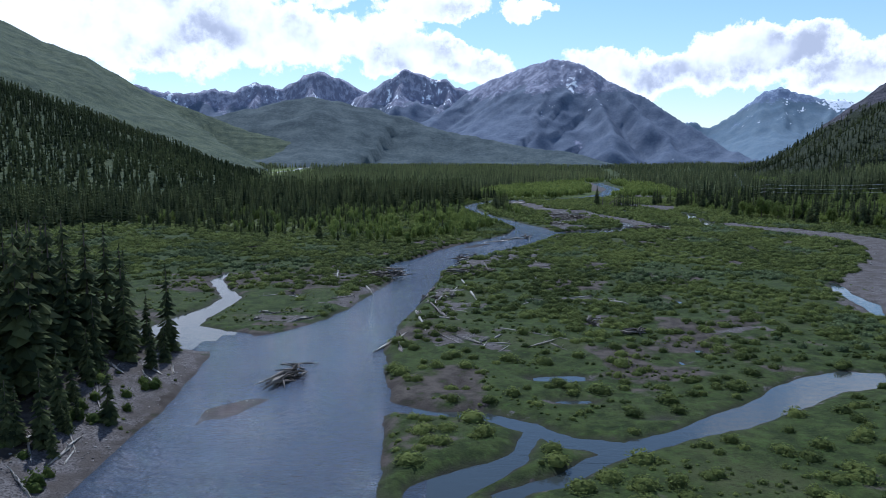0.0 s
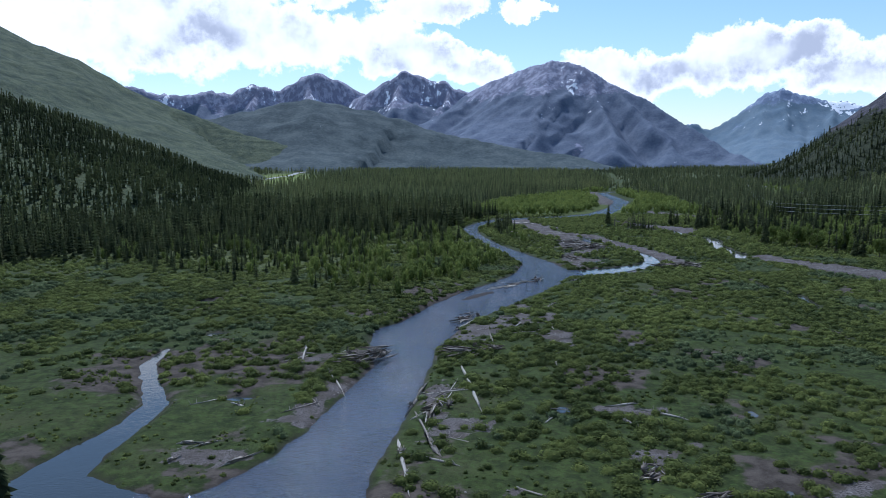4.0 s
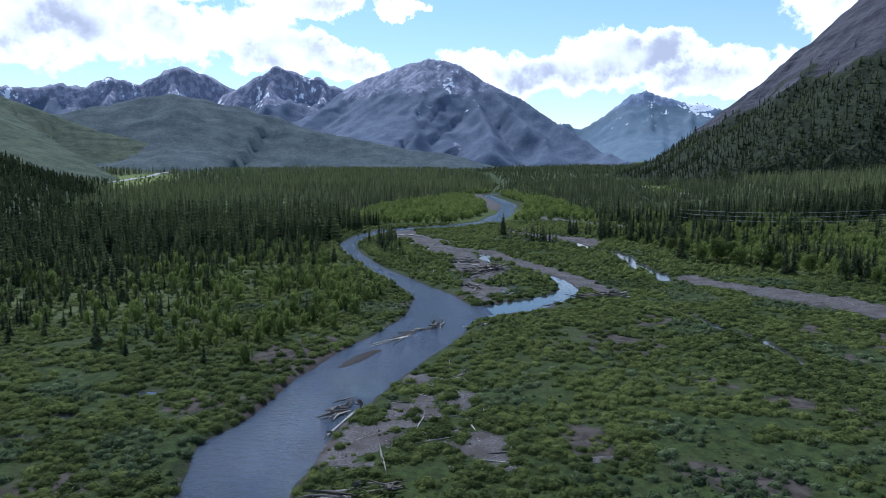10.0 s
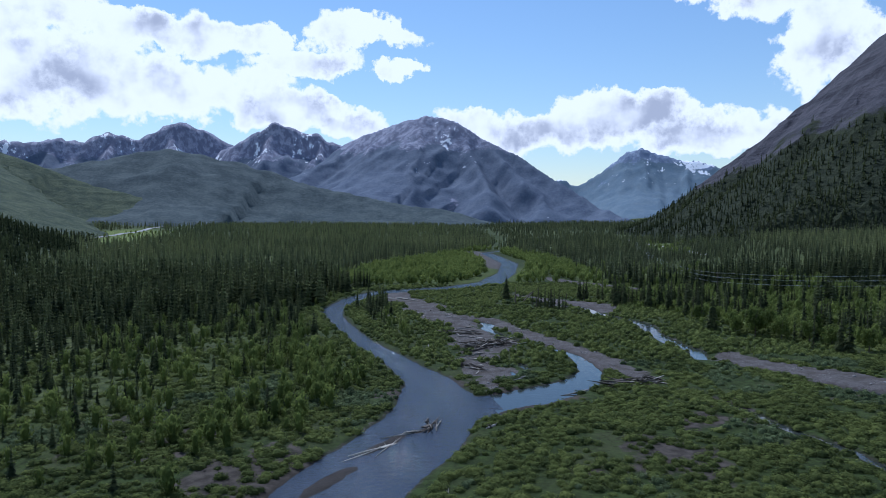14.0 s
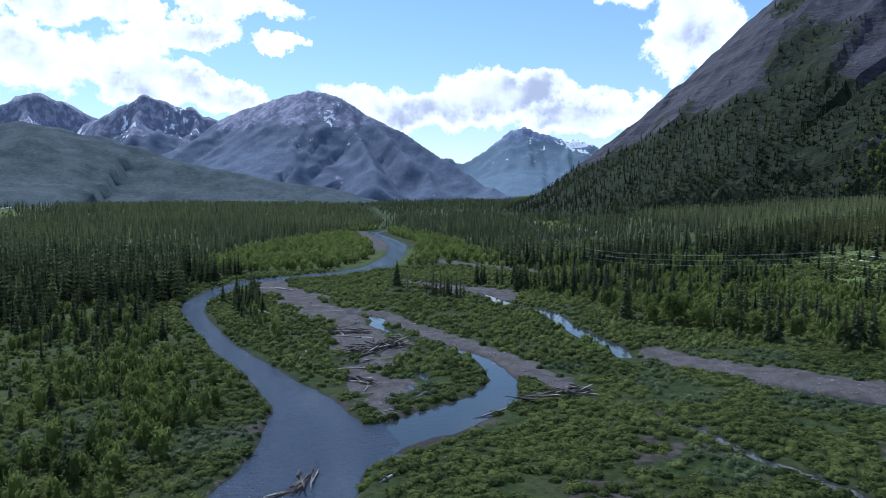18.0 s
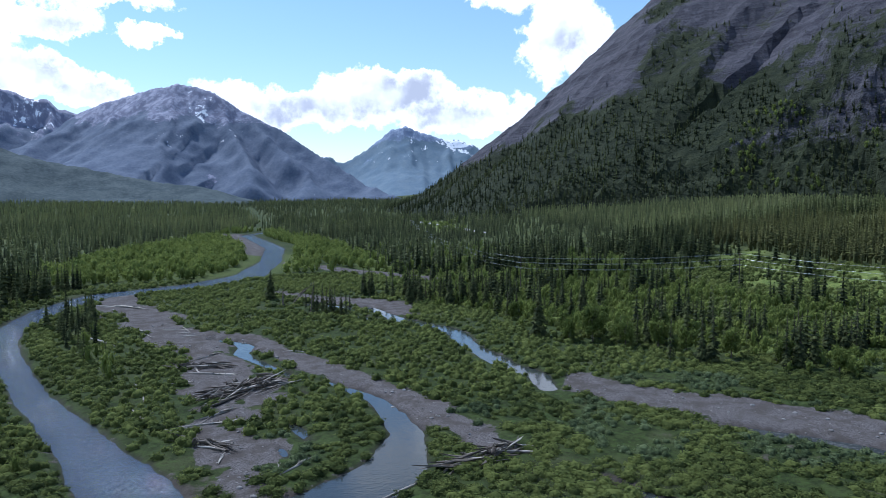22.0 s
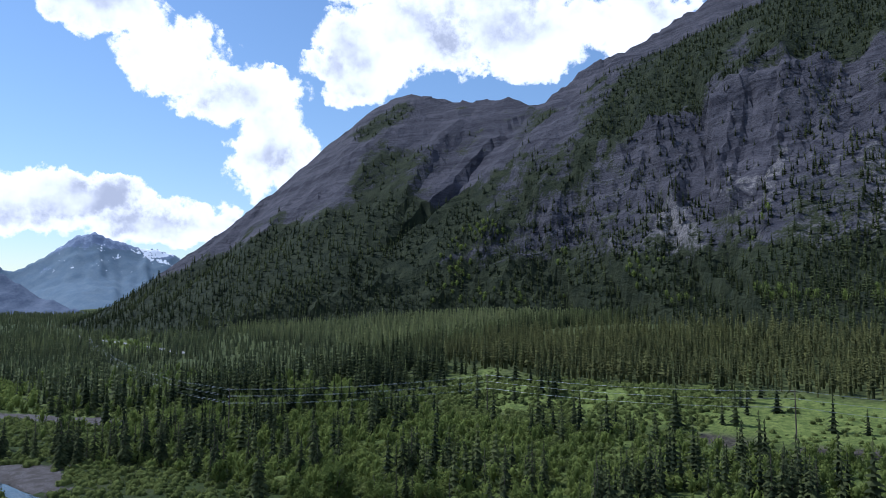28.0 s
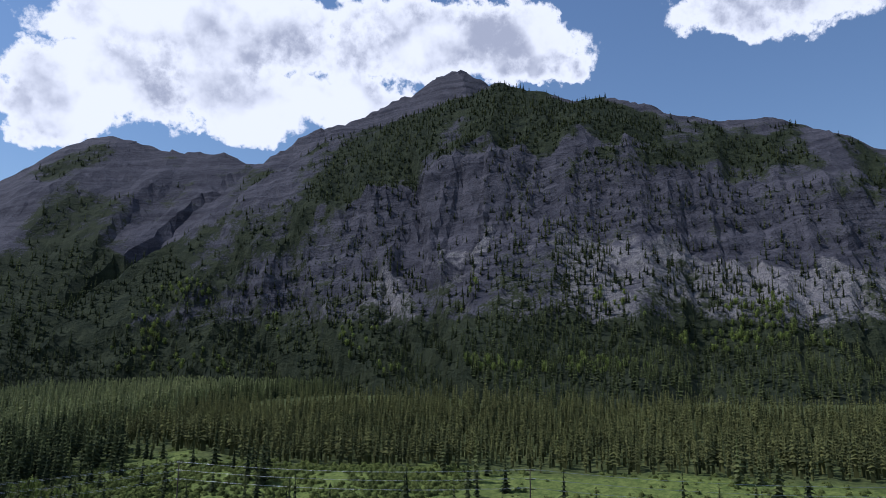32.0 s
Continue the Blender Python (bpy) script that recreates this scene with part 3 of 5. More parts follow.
# side ridges running down from the crests
SPURS = {
    "main": [[(579, 3693, 500), (520, 3480, 370), (450, 3250, 230), (400, 3050, 110)], [(722, 3617, 480), (745, 3400, 330), (730, 3150, 190), (700, 2950, 90)], [(394, 3819, 460), (300, 3600, 340), (190, 3380, 200), (120, 3150, 90)],
             [(860, 3500, 390), (930, 3250, 240), (960, 3000, 110)], [(282, 3879, 430), (120, 3720, 320), (-40, 3500, 190), (-160, 3300, 90)]],
    "second": [[(-206, 4584, 560), (-240, 4380, 400), (-300, 4150, 250), (-340, 3950, 130)], [(61, 4589, 500), (40, 4350, 350), (0, 4100, 200)], [(-423, 4569, 440), (-480, 4350, 300), (-560, 4100, 160)]],
    "third": [[(-798, 4720, 560), (-780, 4500, 400), (-720, 4250, 250)], [(-1157, 4643, 490), (-1140, 4420, 340), (-1080, 4150, 200)], [(-1401, 4574, 440), (-1400, 4350, 300), (-1380, 4100, 170)], [(-1832, 4415, 460), (-1800, 4200, 320), (-1740, 3950, 180)],
              [(-989, 4683, 460), (-950, 4480, 320), (-900, 4250, 180)]],
    "snowy": [[(2064, 4369, 440), (1990, 4150, 300), (1900, 3900, 150)], [(2300, 4247, 370), (2200, 4020, 250), (2100, 3800, 110)], [(1875, 4455, 320), (1800, 4250, 190)]],
}
ROUGH = {"front": (190, 34), "shoulder": (260, 36), "summit": (300, 40), "main": (240, 30), "second": (280, 50), "third": (280, 50), "snowy": (300, 45), "foothill": (420, 40), "left": (420, 30), "near": (260, 14)}


def along(x, y, pts):
    """Length along a polyline to its nearest point."""
    best, val, run = np.full(x.shape, 1e9), np.zeros(x.shape), 0.0
    for (ax, ay, _), (bx, by, _) in zip(pts[:-1], pts[1:]):
        dx, dy = bx - ax, by - ay
        long = math.hypot(dx, dy)
        t = np.clip(((x - ax) * dx + (y - ay) * dy) / long ** 2, 0, 1)
        d = np.hypot(x - ax - t * dx, y - ay - t * dy)
        best, val = np.minimum(best, d), np.where(d < best, run + t * long, val)
        run += long
    return val


def flank(kind, x, y):
    """Length along the mountain: by its crest for the near one, by its chord for those far off."""
    if kind == "front":
        return along(x, y, CRESTS[kind])
    (ax, ay, _), (bx, by, _) = CRESTS[kind][0], CRESTS[kind][-1]
    long = math.hypot(bx - ax, by - ay)
    return ((x - ax) * (bx - ax) + (y - ay) * (by - ay)) / long


def mountain_height(kind, x, y):
    d, zc = to_line(x, y, CRESTS[kind])
    peak = max(row[2] for row in CRESTS[kind])
    lost = np.interp(d * (peak / np.maximum(zc, 12)) ** 0.75, *FALLS[kind])
    z = zc * (1 - lost)
    for spur in SPURS.get(kind, ()):
        ds, zs = to_line(x + fbm(x, y, 150, 2, 71) * 30, y, spur)
        z = np.maximum(z, zs * (1 - 0.75 * ds / (0.55 * np.maximum(zs, 20) + 60)))
    size, amp = ROUGH[kind]
    away = smooth(d, 0, size * 0.9) * np.clip(1.25 - lost, 0, 1)
    w = fbm(x, y, size * 1.5, 2, 70) * size * 0.35
    z = z + ((ridged(x + w, y - w, size, 5, 50 + len(kind), 0.52) - 0.45) * 1.0 + (ridged(flank(kind, x, y) + w * 0.7, d * 0.22, size * 0.55, 5, 60 + len(kind), 0.55) - 0.45) * 1.35) * amp * away
    if kind == "front":
        z = z + (ridged(x * 0.45, y, 46, 3, 57) - 0.45) * 15 * smooth(lost, 0.2, 0.3) * (1 - smooth(lost, 0.8, 0.95))
    z = z + fbm(x, y, size * 0.16, 3, 77) * amp * 0.16 * np.clip(1.2 - lost, 0, 1) + fbm(x, y, size * 0.3, 2, 78) * amp * 0.12 * (1 - smooth(d, 0, size))
    return z - 3.0 - 40 * smooth(lost, 0.97, 1.15), d, lost


def all_height(x, y):
    z = floor_height(x, y)
    for kind in ("front", "shoulder", "summit", "near", "left", "foothill", "main"):
        z = np.maximum(z, mountain_height(kind, x, y)[0])
    return z


# ---- mesh helpers ----
def mesh_from(name, verts, faces, mat, attrs=None, smooth_shade=True):
    """verts (n, 3) and faces (m, 3 or 4) as arrays."""
    me = bpy.data.meshes.new(name)
    k = faces.shape[1]
    me.vertices.add(len(verts))
    me.vertices.foreach_set("co", np.ascontiguousarray(verts, np.float32).ravel())
    me.loops.add(faces.size)
    me.loops.foreach_set("vertex_index", np.ascontiguousarray(faces, np.int32).ravel())
    me.polygons.add(len(faces))
    me.polygons.foreach_set("loop_start", np.arange(0, faces.size, k, dtype=np.int32))
    me.polygons.foreach_set("use_smooth", np.full(len(faces), smooth_shade))
    me.update(calc_edges=True)
    me.validate()
    for key, values in (attrs or {}).items():
        a = me.attributes.new(key, "FLOAT", "POINT")
        a.data.foreach_set("value", np.ascontiguousarray(values, np.float32).ravel())
    me.materials.append(mat)
    return me


def grid_faces(nx, ny):
    i = np.arange((nx - 1) * (ny - 1))
    a = (i // (nx - 1)) * nx + i % (nx - 1)
    return np.stack([a, a + 1, a + nx + 1, a + nx], 1)


def spread(lo, hi, step, reach_lo, reach_hi, grow=1.11):
    """Coordinates dense from lo to hi, then ever wider out to the reach."""
    mid = list(np.arange(lo, hi + step * 0.5, step))
    s, out = step, [hi]
    while out[-1] < reach_hi:
        s *= grow
        out.append(out[-1] + s)
    s, back = step, [lo]
    while back[-1] > reach_lo:
        s *= grow
        back.append(back[-1] - s)
    return np.array(back[:0:-1] + mid + out[1:])


def thing(name, mesh, label, category, kind="", group=""):
    return tagged(new(name, mesh), label, category, group, kind)


# ---- ground ----
def wood_mask(x, y):
    return np.clip(conifer_density(x, y)[0] * 1.2, 0, 1)


def left_edge(x, y):
    """Signed distance into the dense woods west of the river, in metres."""
    edge = np.interp(y, [0, 60, 120, 250, 330, 380, 430, 470, 520, 600, 700, 800, 900, 1000, 1200, 1900], [-60, -62, -75, -165, -150, -105, -40, 8, 18, 36, 60, 110, 172, 228, 300, 440])
    return edge - x + fbm(x, y, 40, 3, 61) * 14


def right_edge(x, y):
    """Signed distance into the mixed woods east of the dry bed."""
    edge = np.interp(y, [0, 150, 220, 300, 380, 430, 480, 560, 700, 800, 900, 1000, 1200, 1900], [230, 215, 205, 195, 172, 168, 170, 180, 205, 215, 225, 228, 290, 450])
    return x - edge + fbm(x, y, 35, 3, 62) * 12


def exact_far(x, y, values, rule):
    """From the ground sheet where it is fine, by the rule itself beyond."""
    out, far = sheet(values, x, y), (y > 960) | (x > 240) | (x < -150)
    if far.any():
        out[far] = rule(x[far], y[far])
    return out


def to_water(x, y):
    return exact_far(x, y, SHEET_D, water_depth)


def to_gravel(x, y):
    return exact_far(x, y, SHEET_G, gravel_mask)


def young_zone(x, y):
    """Share of young growth on the western bank, away from the water."""
    off = to_channel(x, y, MAIN + MAIN_UP[1:8])
    return smooth(off + fbm(x, y, 18, 3, 68) * 5, 4, 18) * smooth(y - 240 - np.maximum(0, -x - 25) * 0.55, 0, 45) * (x < 45) * (y < 600)


def conifer_density(x, y):
    """Share of full cover 0 to 1 and mean height of the conifers."""
    l, r, e = left_edge(x, y), right_edge(x, y), bench(x, y)
    patch = smooth(fbm(x, y, 45, 3, 63), -0.35, 0.25)
    dens = smooth(l, 0, 16) * (0.42 + 0.45 * patch)
    tall = np.where(l > 0, 12.5 + 2.5 * smooth(l, 0, 80), 7.0)
    young = young_zone(x, y) * (0.26 + 0.50 * smooth(fbm(x, y, 22, 3, 64), -0.2, 0.4)) * smooth(l, -170, -60)
    dens = np.maximum(dens, young)
    tall = np.where(l > 0, tall, 5.5 + 5.0 * smooth(l, -120, 0))
    mixed = smooth(r, 6, 20) * (1 - 0.5 * smooth(e, -45, -25)) * np.where(e < -4, 0.05 + 0.50 * smooth(fbm(x, y, 26, 3, 65), 0.05, 0.4), 0.0)
    mixed = np.maximum(mixed, smooth(r, 8, 36) * smooth(y, 520, 600) * (0.35 + 0.5 * patch))
    dens = np.where(r > 0, np.maximum(mixed, smooth(e, 66, 74)), dens)
    onb = (e >= -4) & (e <= 70) & (r > 0)
    dens = np.where(onb, 0.10 * smooth(fbm(x, y, 14, 2, 66), 0.1, 0.4) + 0.5 * smooth(y, 440, 490), dens)
    tall = np.where(r > 0, np.where(e > 66, 12.8, 10.5 + 3 * patch), tall)
    clear = np.maximum(smooth(1.2 - spot(x, y, -325, 1520, 400, 75, 98), 0, 0.3), smooth(1.2 - spot(x, y, 455, 1000, 200, 16, 72), 0, 0.3))
    dens = dens * (1 - clear) * (1 - 0.6 * smooth(1.2 - spot(x, y, -240, 1060, 130, 70, 100), 0, 0.4))
    glade = smooth(fbm(x, y, 160, 2, 67), 0.35, 0.6) * smooth(np.hypot(x, y - 200), 300, 700)
    return dens * (1 - 0.8 * glade) * (to_water(x, y) > 4) * (to_gravel(x, y) < 0.3), tall


gx, gy = spread(-95, 185, 1.25, -4900, 4900), np.concatenate([spread(30, 400, 1.25, -2500, 400), spread(404, 960, 4.0, 404, 4950)])
X, Y = np.meshgrid(gx, gy)
x, y = X.ravel(), Y.ravel()
dw = water_depth(x, y)
z = floor_height(x, y, dw)
SHEET_Z, SHEET_D, SHEET_G = z.reshape(X.shape), dw.reshape(X.shape), gravel_mask(x, y).reshape(X.shape)


def sheet(values, x, y):
    """A value of the ground sheet at x, y, between its points."""
    i = np.clip(np.searchsorted(gx, x) - 1, 0, len(gx) - 2)
    j = np.clip(np.searchsorted(gy, y) - 1, 0, len(gy) - 2)
    u, v = (x - gx[i]) / (gx[i + 1] - gx[i]), (y - gy[j]) / (gy[j + 1] - gy[j])
    return (values[j, i] * (1 - u) + values[j, i + 1] * u) * (1 - v) + (values[j + 1, i] * (1 - u) + values[j + 1, i + 1] * u) * v


grav = SHEET_G.ravel() * smooth(dw, -3, 0.5)
grav = np.maximum(grav, smooth(1.0 - np.abs(dw - 0.2), 0.0, 0.7) * smooth(fbm(x, y, 12, 2, 15), 0.0, 0.5) * 0.5)
soil = 0.20 + 0.5 * smooth(fbm(x, y, 15, 4, 16), 0.0, 0.6) * smooth(130 - np.hypot(x - 40, y - 190), -40, 40) + 0.15 * smooth(3 - dw, 0, 3)
e = bench(x, y)
soil = soil + 0.5 * smooth(-x, 32, 37) * smooth(120 - y, 0, 20)
soil = soil + 0.9 * np.exp(-((e - 6) / 2.6) ** 2) * (y < 470) + 0.5 * smooth(fbm(x, y, 12, 3, 17), 0.35, 0.6) * smooth(e, 8, 14) * smooth(40 - e, 0, 10)
wet = smooth(0.8 - dw, 0, 1.0)
for row in BARS:
    wet = np.maximum(wet, 0.9 * smooth(1.7 - spot(x, y, *row), 0, 0.4))
meadow = smooth(e, 8, 16) * smooth(76 - e, 0, 8) * smooth(500 - y, 0, 60)
meadow = np.maximum(meadow, 0.75 * smooth(right_edge(x, y), -6, 14) * smooth(8 - e, 0, 20) * (y < 620))
meadow = np.maximum(meadow, smooth(1.2 - spot(x, y, -325, 1520, 400, 80, 98), 0, 0.4))
meadow = np.maximum(meadow, smooth(1.2 - spot(x, y, 455, 1000, 200, 22, 72), 0, 0.4))
meadow = np.maximum(meadow, 0.35 * smooth(1.3 - spot(x, y, 95, 660, 75, 90), 0, 0.4))
ground = thing("ground", mesh_from("ground", np.stack([x, y, z], 1), grid_faces(len(gx), len(gy)), GROUND,
               {"gravel": grav, "soil": soil, "wet": wet, "wood": wood_mask(x, y), "meadow": meadow}), "grassy river flats with gravel bars and wooded benches", "ground", "structure")


def on_ground(x, y):
    return sheet(SHEET_Z, np.asarray(x, float), np.asarray(y, float))


def ribbon(pts, z, extra):
    """Flat water along a channel, a little wider than it."""
    p = np.array(pts, float)
    s = np.r_[0, np.cumsum(np.hypot(*np.diff(p[:, :2], axis=0).T))]
    t = np.arange(0, s[-1] + 2, 4.0)
    c = np.stack([np.interp(t, s, p[:, k]) for k in range(3)], 1)
    tan = np.gradient(c[:, :2], axis=0)
    tan /= np.hypot(*tan.T)[:, None] + 1e-9
    side = np.stack([-tan[:, 1], tan[:, 0]], 1)
    w = c[:, 2:] + extra
    rows = [np.c_[c[:, :2] + side * w * k, np.full(len(c), z)] for k in (-1, -0.33, 0.33, 1)]
    v = np.stack(rows, 1).reshape(-1, 3)
    return v, grid_faces(4, len(c))


def water(name, pts, z, extra, mat, label, cell=2.0):
    """Level water over the cells of a grid that lie in or near a channel."""
    p = np.array(pts, float)
    lo, hi = p[:, :2].min(0) - p[:, 2].max() - extra, p[:, :2].max(0) + p[:, 2].max() + extra
    wx, wy = np.arange(lo[0], hi[0] + cell, cell), np.arange(lo[1], hi[1] + cell, cell)
    A, B = np.meshgrid(wx, wy)
    near = to_channel(A.ravel(), B.ravel(), pts) < extra
    f = grid_faces(len(wx), len(wy))
    f = f[near[f].any(1)]
    used = np.unique(f)
    remap = np.zeros(A.size, int)
    remap[used] = np.arange(len(used))
    v = np.c_[A.ravel(), B.ravel(), np.full(A.size, z)][used]
    return thing(name, mesh_from(name, v, remap[f], mat), label, "water", "structure")


water("river_water", [(-19, -160, 14)] + MAIN[1:], 0.0, 3.0, RIVER, "silty grey-blue river flowing in ripples between gravel banks")
water("upper_river_water", MAIN_UP, -0.006, 3.0, RIVER, "pale silty river winding upstream through the flats", 4.0)
for pts, zz, lab in ((SLOUGH, -0.012, "still backwater reflecting the sky"), (SLOUGH_WEST, -0.016, "still backwater under the spruces"), (SIDE, -0.02, "calm blue side channel behind a gravel island"),
                     (SIDE_UP, -0.02, "small blue pool at the head of a sand bar"), (CREEK, -0.014, "shallow creek braiding over the meadow"), (CREEK_B, -0.018, "shallow creek arm"), (CREEK_C, -0.022, "shallow creek arm"),
                     (RIGHT, -0.012, "clear side channel along the shrubs"), (RIGHT_LOW, -0.016, "thin water along the dry gravel bed"), (OXBOW, -0.012, "shallow pool in a dry bed"), (BRAID, -0.02, "shallow braid by the dead trees"), (BRAID_LOW, -0.024, "shallow braid under the thin spruces"), (RILL, -0.018, "thin rill between the willows")):
    water("channel_water", pts, zz, 2.0, POOL, lab)
for cx, cy, a, b in POND_SPOTS:
    n = 20
    ang = np.arange(n) / n * 2 * np.pi
    v = np.c_[cx + np.cos(ang) * (a + 1.2), cy + np.sin(ang) * (b + 1.2), np.full(n, -0.03)]
    v = np.vstack([v, [cx, cy, -0.03]])
    f = np.stack([np.arange(n), (np.arange(n) + 1) % n, np.full(n, n)], 1)
    thing("pond_water", mesh_from("pond_water", v, f, POOL), "small still pond in the wet meadow", "water", "structure")


# ---- mountains ----
def veg_cover(kind, x, y, z, d, lost):
    n = fbm(x, y, 120, 4, 90)
    if kind == "front":
        streak = fbm(x * 0.3, y, 42, 4, 92)
        low = 0.98 - 0.27 * smooth(z + streak * 45, 95, 175) - 0.60 * smooth(z + streak * 80, 205, 290)
        top = smooth(lost, 0.01, 0.05) * (1 - smooth(lost + 0.12 * streak, 0.29, 0.36)) * smooth(740 - y, 0, 90) * (0.45 + 0.4 * smooth(y, 180, 330))
        ledge = 0.75 * smooth(fbm(z + 0.30 * y + fbm(x, y, 90, 2, 101) * 22, along(x, y, CRESTS["front"]) * 0.10, 34, 3, 102), 0.15, 0.5) * smooth(z, 150, 220)
        return np.clip(np.maximum(np.maximum(low, top), ledge) + streak * 0.42 * smooth(z, 60, 110), 0, 1)
    if kind == "shoulder":
        return np.clip(smooth(lost, 0.4, 0.75) + 0.55 * smooth(900 + n * 260 - np.abs(y - 1000), 500, 800) * smooth(lost, 0.0, 0.05) + n * 0.35 - 0.08, 0, 1)
    if kind == "summit":
        return np.clip(n * 0.2, 0, 1)
    if kind in ("foothill", "left", "near"):
        return np.clip(0.97 + n * 0.1 - 0.35 * smooth(z, 330, 520), 0, 1)
    return np.clip(smooth(455 - z, 0, 190) + n * 0.40 * smooth(500 - z, 0, 100), 0, 1)


def snow_cover(kind, x, y, z, d, lost):
    base = {"main": -0.27, "second": -0.2, "third": -0.06, "snowy": 0.20}.get(kind, 0.0)
    if not base:
        return np.zeros(x.shape)
    gully = 1 - ridged(x, y, ROUGH[kind][0], 5, 50 + len(kind), 0.52)
    n = fbm(x, y, 90, 3, 95)
    return np.clip(base + 0.62 * smooth(gully, 0.55, 0.78) + 0.2 * n, 0, 1) * smooth(z, 170, 330)


MOUNTAINS = {
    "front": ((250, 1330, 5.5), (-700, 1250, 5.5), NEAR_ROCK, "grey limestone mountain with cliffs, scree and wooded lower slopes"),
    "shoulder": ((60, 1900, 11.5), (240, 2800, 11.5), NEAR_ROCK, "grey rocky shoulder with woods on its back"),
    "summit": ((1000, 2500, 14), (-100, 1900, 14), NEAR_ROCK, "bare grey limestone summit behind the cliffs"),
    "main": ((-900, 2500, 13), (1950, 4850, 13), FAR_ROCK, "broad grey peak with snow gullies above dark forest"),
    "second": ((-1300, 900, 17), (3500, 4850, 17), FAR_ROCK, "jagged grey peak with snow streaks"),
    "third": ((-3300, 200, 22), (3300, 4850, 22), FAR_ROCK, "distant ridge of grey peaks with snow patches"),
    "snowy": ((900, 3400, 18), (3200, 4800, 18), HAZE_BLUE_ROCK, "distant mountain with snowfields, coloured blue-grey by painted haze"),
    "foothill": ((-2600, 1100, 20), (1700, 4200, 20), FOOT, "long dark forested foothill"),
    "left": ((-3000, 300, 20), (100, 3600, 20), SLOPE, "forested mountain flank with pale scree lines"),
    "near": ((-1600, 0, 12), (200, 1900, 12), HILL, "low wooded hill at the valley side"),
}
for kind, ((x0, x1, sx), (y0, y1, sy), mat, label) in MOUNTAINS.items():
    mx, my = np.arange(x0, x1 + 1, sx), np.arange(y0, y1 + 1, sy)
    X, Y = np.meshgrid(mx, my)
    x, y = X.ravel(), Y.ravel()
    craggy = mat is NEAR_ROCK
    if craggy:
        shake = np.random.default_rng(5).uniform(-0.36, 0.36, (2, len(x))) * sx
        x, y = x + shake[0], y + shake[1]
    z, d, lost = mountain_height(kind, x, y)
    if kind == "front":
        # beds of the cliffs stand out as ledges
        h = z + 0.16 * y + fbm(x, y, 150, 2, 91) * 18
        cliff = smooth(lost, 0.30, 0.36) * (1 - smooth(lost, 0.55, 0.75))
        z = z + cliff * (np.abs((h / 24.0) % 1 - 0.5) * 11 - 2.7 + fbm(x, y, 16, 2, 58) * 2.2) + fbm(x, y, 13, 2, 59) * 1.6 * smooth(lost, 0.1, 0.3)
    f = grid_faces(len(mx), len(my))
    keep = (z[f] > -12).any(1)
    f = f[keep]
    used = np.unique(f)
    remap = np.full(len(x), -1)
    remap[used] = np.arange(len(used))
    me = mesh_from("mountain", np.stack([x, y, z], 1)[used], remap[f], mat,
                   {"veg": (veg_cover(kind, x, y, z, d, lost) * (1 - 0.5 * smooth(z, 60, 110) * smooth(lost, 0.3, 0.4) if kind == "front" else 1))[used], "snow": snow_cover(kind, x, y, z, d, lost)[used],
                    "scree": ((smooth(lost, 0.54, 0.62) * (1 - smooth(lost, 0.88, 0.95)) * (0.5 + 0.5 * fbm(along(x, y, CRESTS[kind]), d * 0.35, 55, 3, 96))) if kind == "front" else np.zeros(len(x)))[used]}, not craggy)
    thing("mountain", me, label, "mountain", "structure")


# ---- plants ----
def conifer(tiers, sides, seed, slim=0.17, bare=0.06):
    """A spruce of height 1: star-shaped drooping whorls round a thin stem. Verts, faces."""
    rng = np.random.default_rng(seed)
    V, F = [], []
    for i in range(tiers):
        f = i / tiers
        zb = bare + (1 - bare) * f
        r = slim * (1 - f) ** 0.85 * rng.uniform(0.85, 1.12) + 0.014
        zt = zb + max(r * 0.62, 0.45 * (1 - bare) / tiers) if i < tiers - 1 else 1.0
        n = sides * 2
        a = np.arange(n) / n * 2 * np.pi + rng.uniform(0, 6.28)
        rr = np.where(np.arange(n) % 2 == 0, r, r * 0.55) * rng.uniform(0.72, 1.2, n)
        zz = np.where(np.arange(n) % 2 == 0, zb, zb + 0.25 / tiers) + rng.uniform(-0.2, 0.2, n) / tiers
        s = len(V)
        V += [(math.cos(q) * w, math.sin(q) * w, h) for q, w, h in zip(a, rr, zz)]
        V.append((0, 0, min(zt, 1.0)))
        F += [(s + j, s + (j + 1) % n, s + n) for j in range(n)]
    s = len(V)
    V += [(math.cos(q) * slim * 0.42, math.sin(q) * slim * 0.42, 0.0) for q in (0.3, 2.4, 4.5)] + [(0, 0, 0.97)]
    F += [(s, s + 1, s + 3), (s + 1, s + 2, s + 3), (s + 2, s, s + 3)]
    return np.array(V), np.array(F)


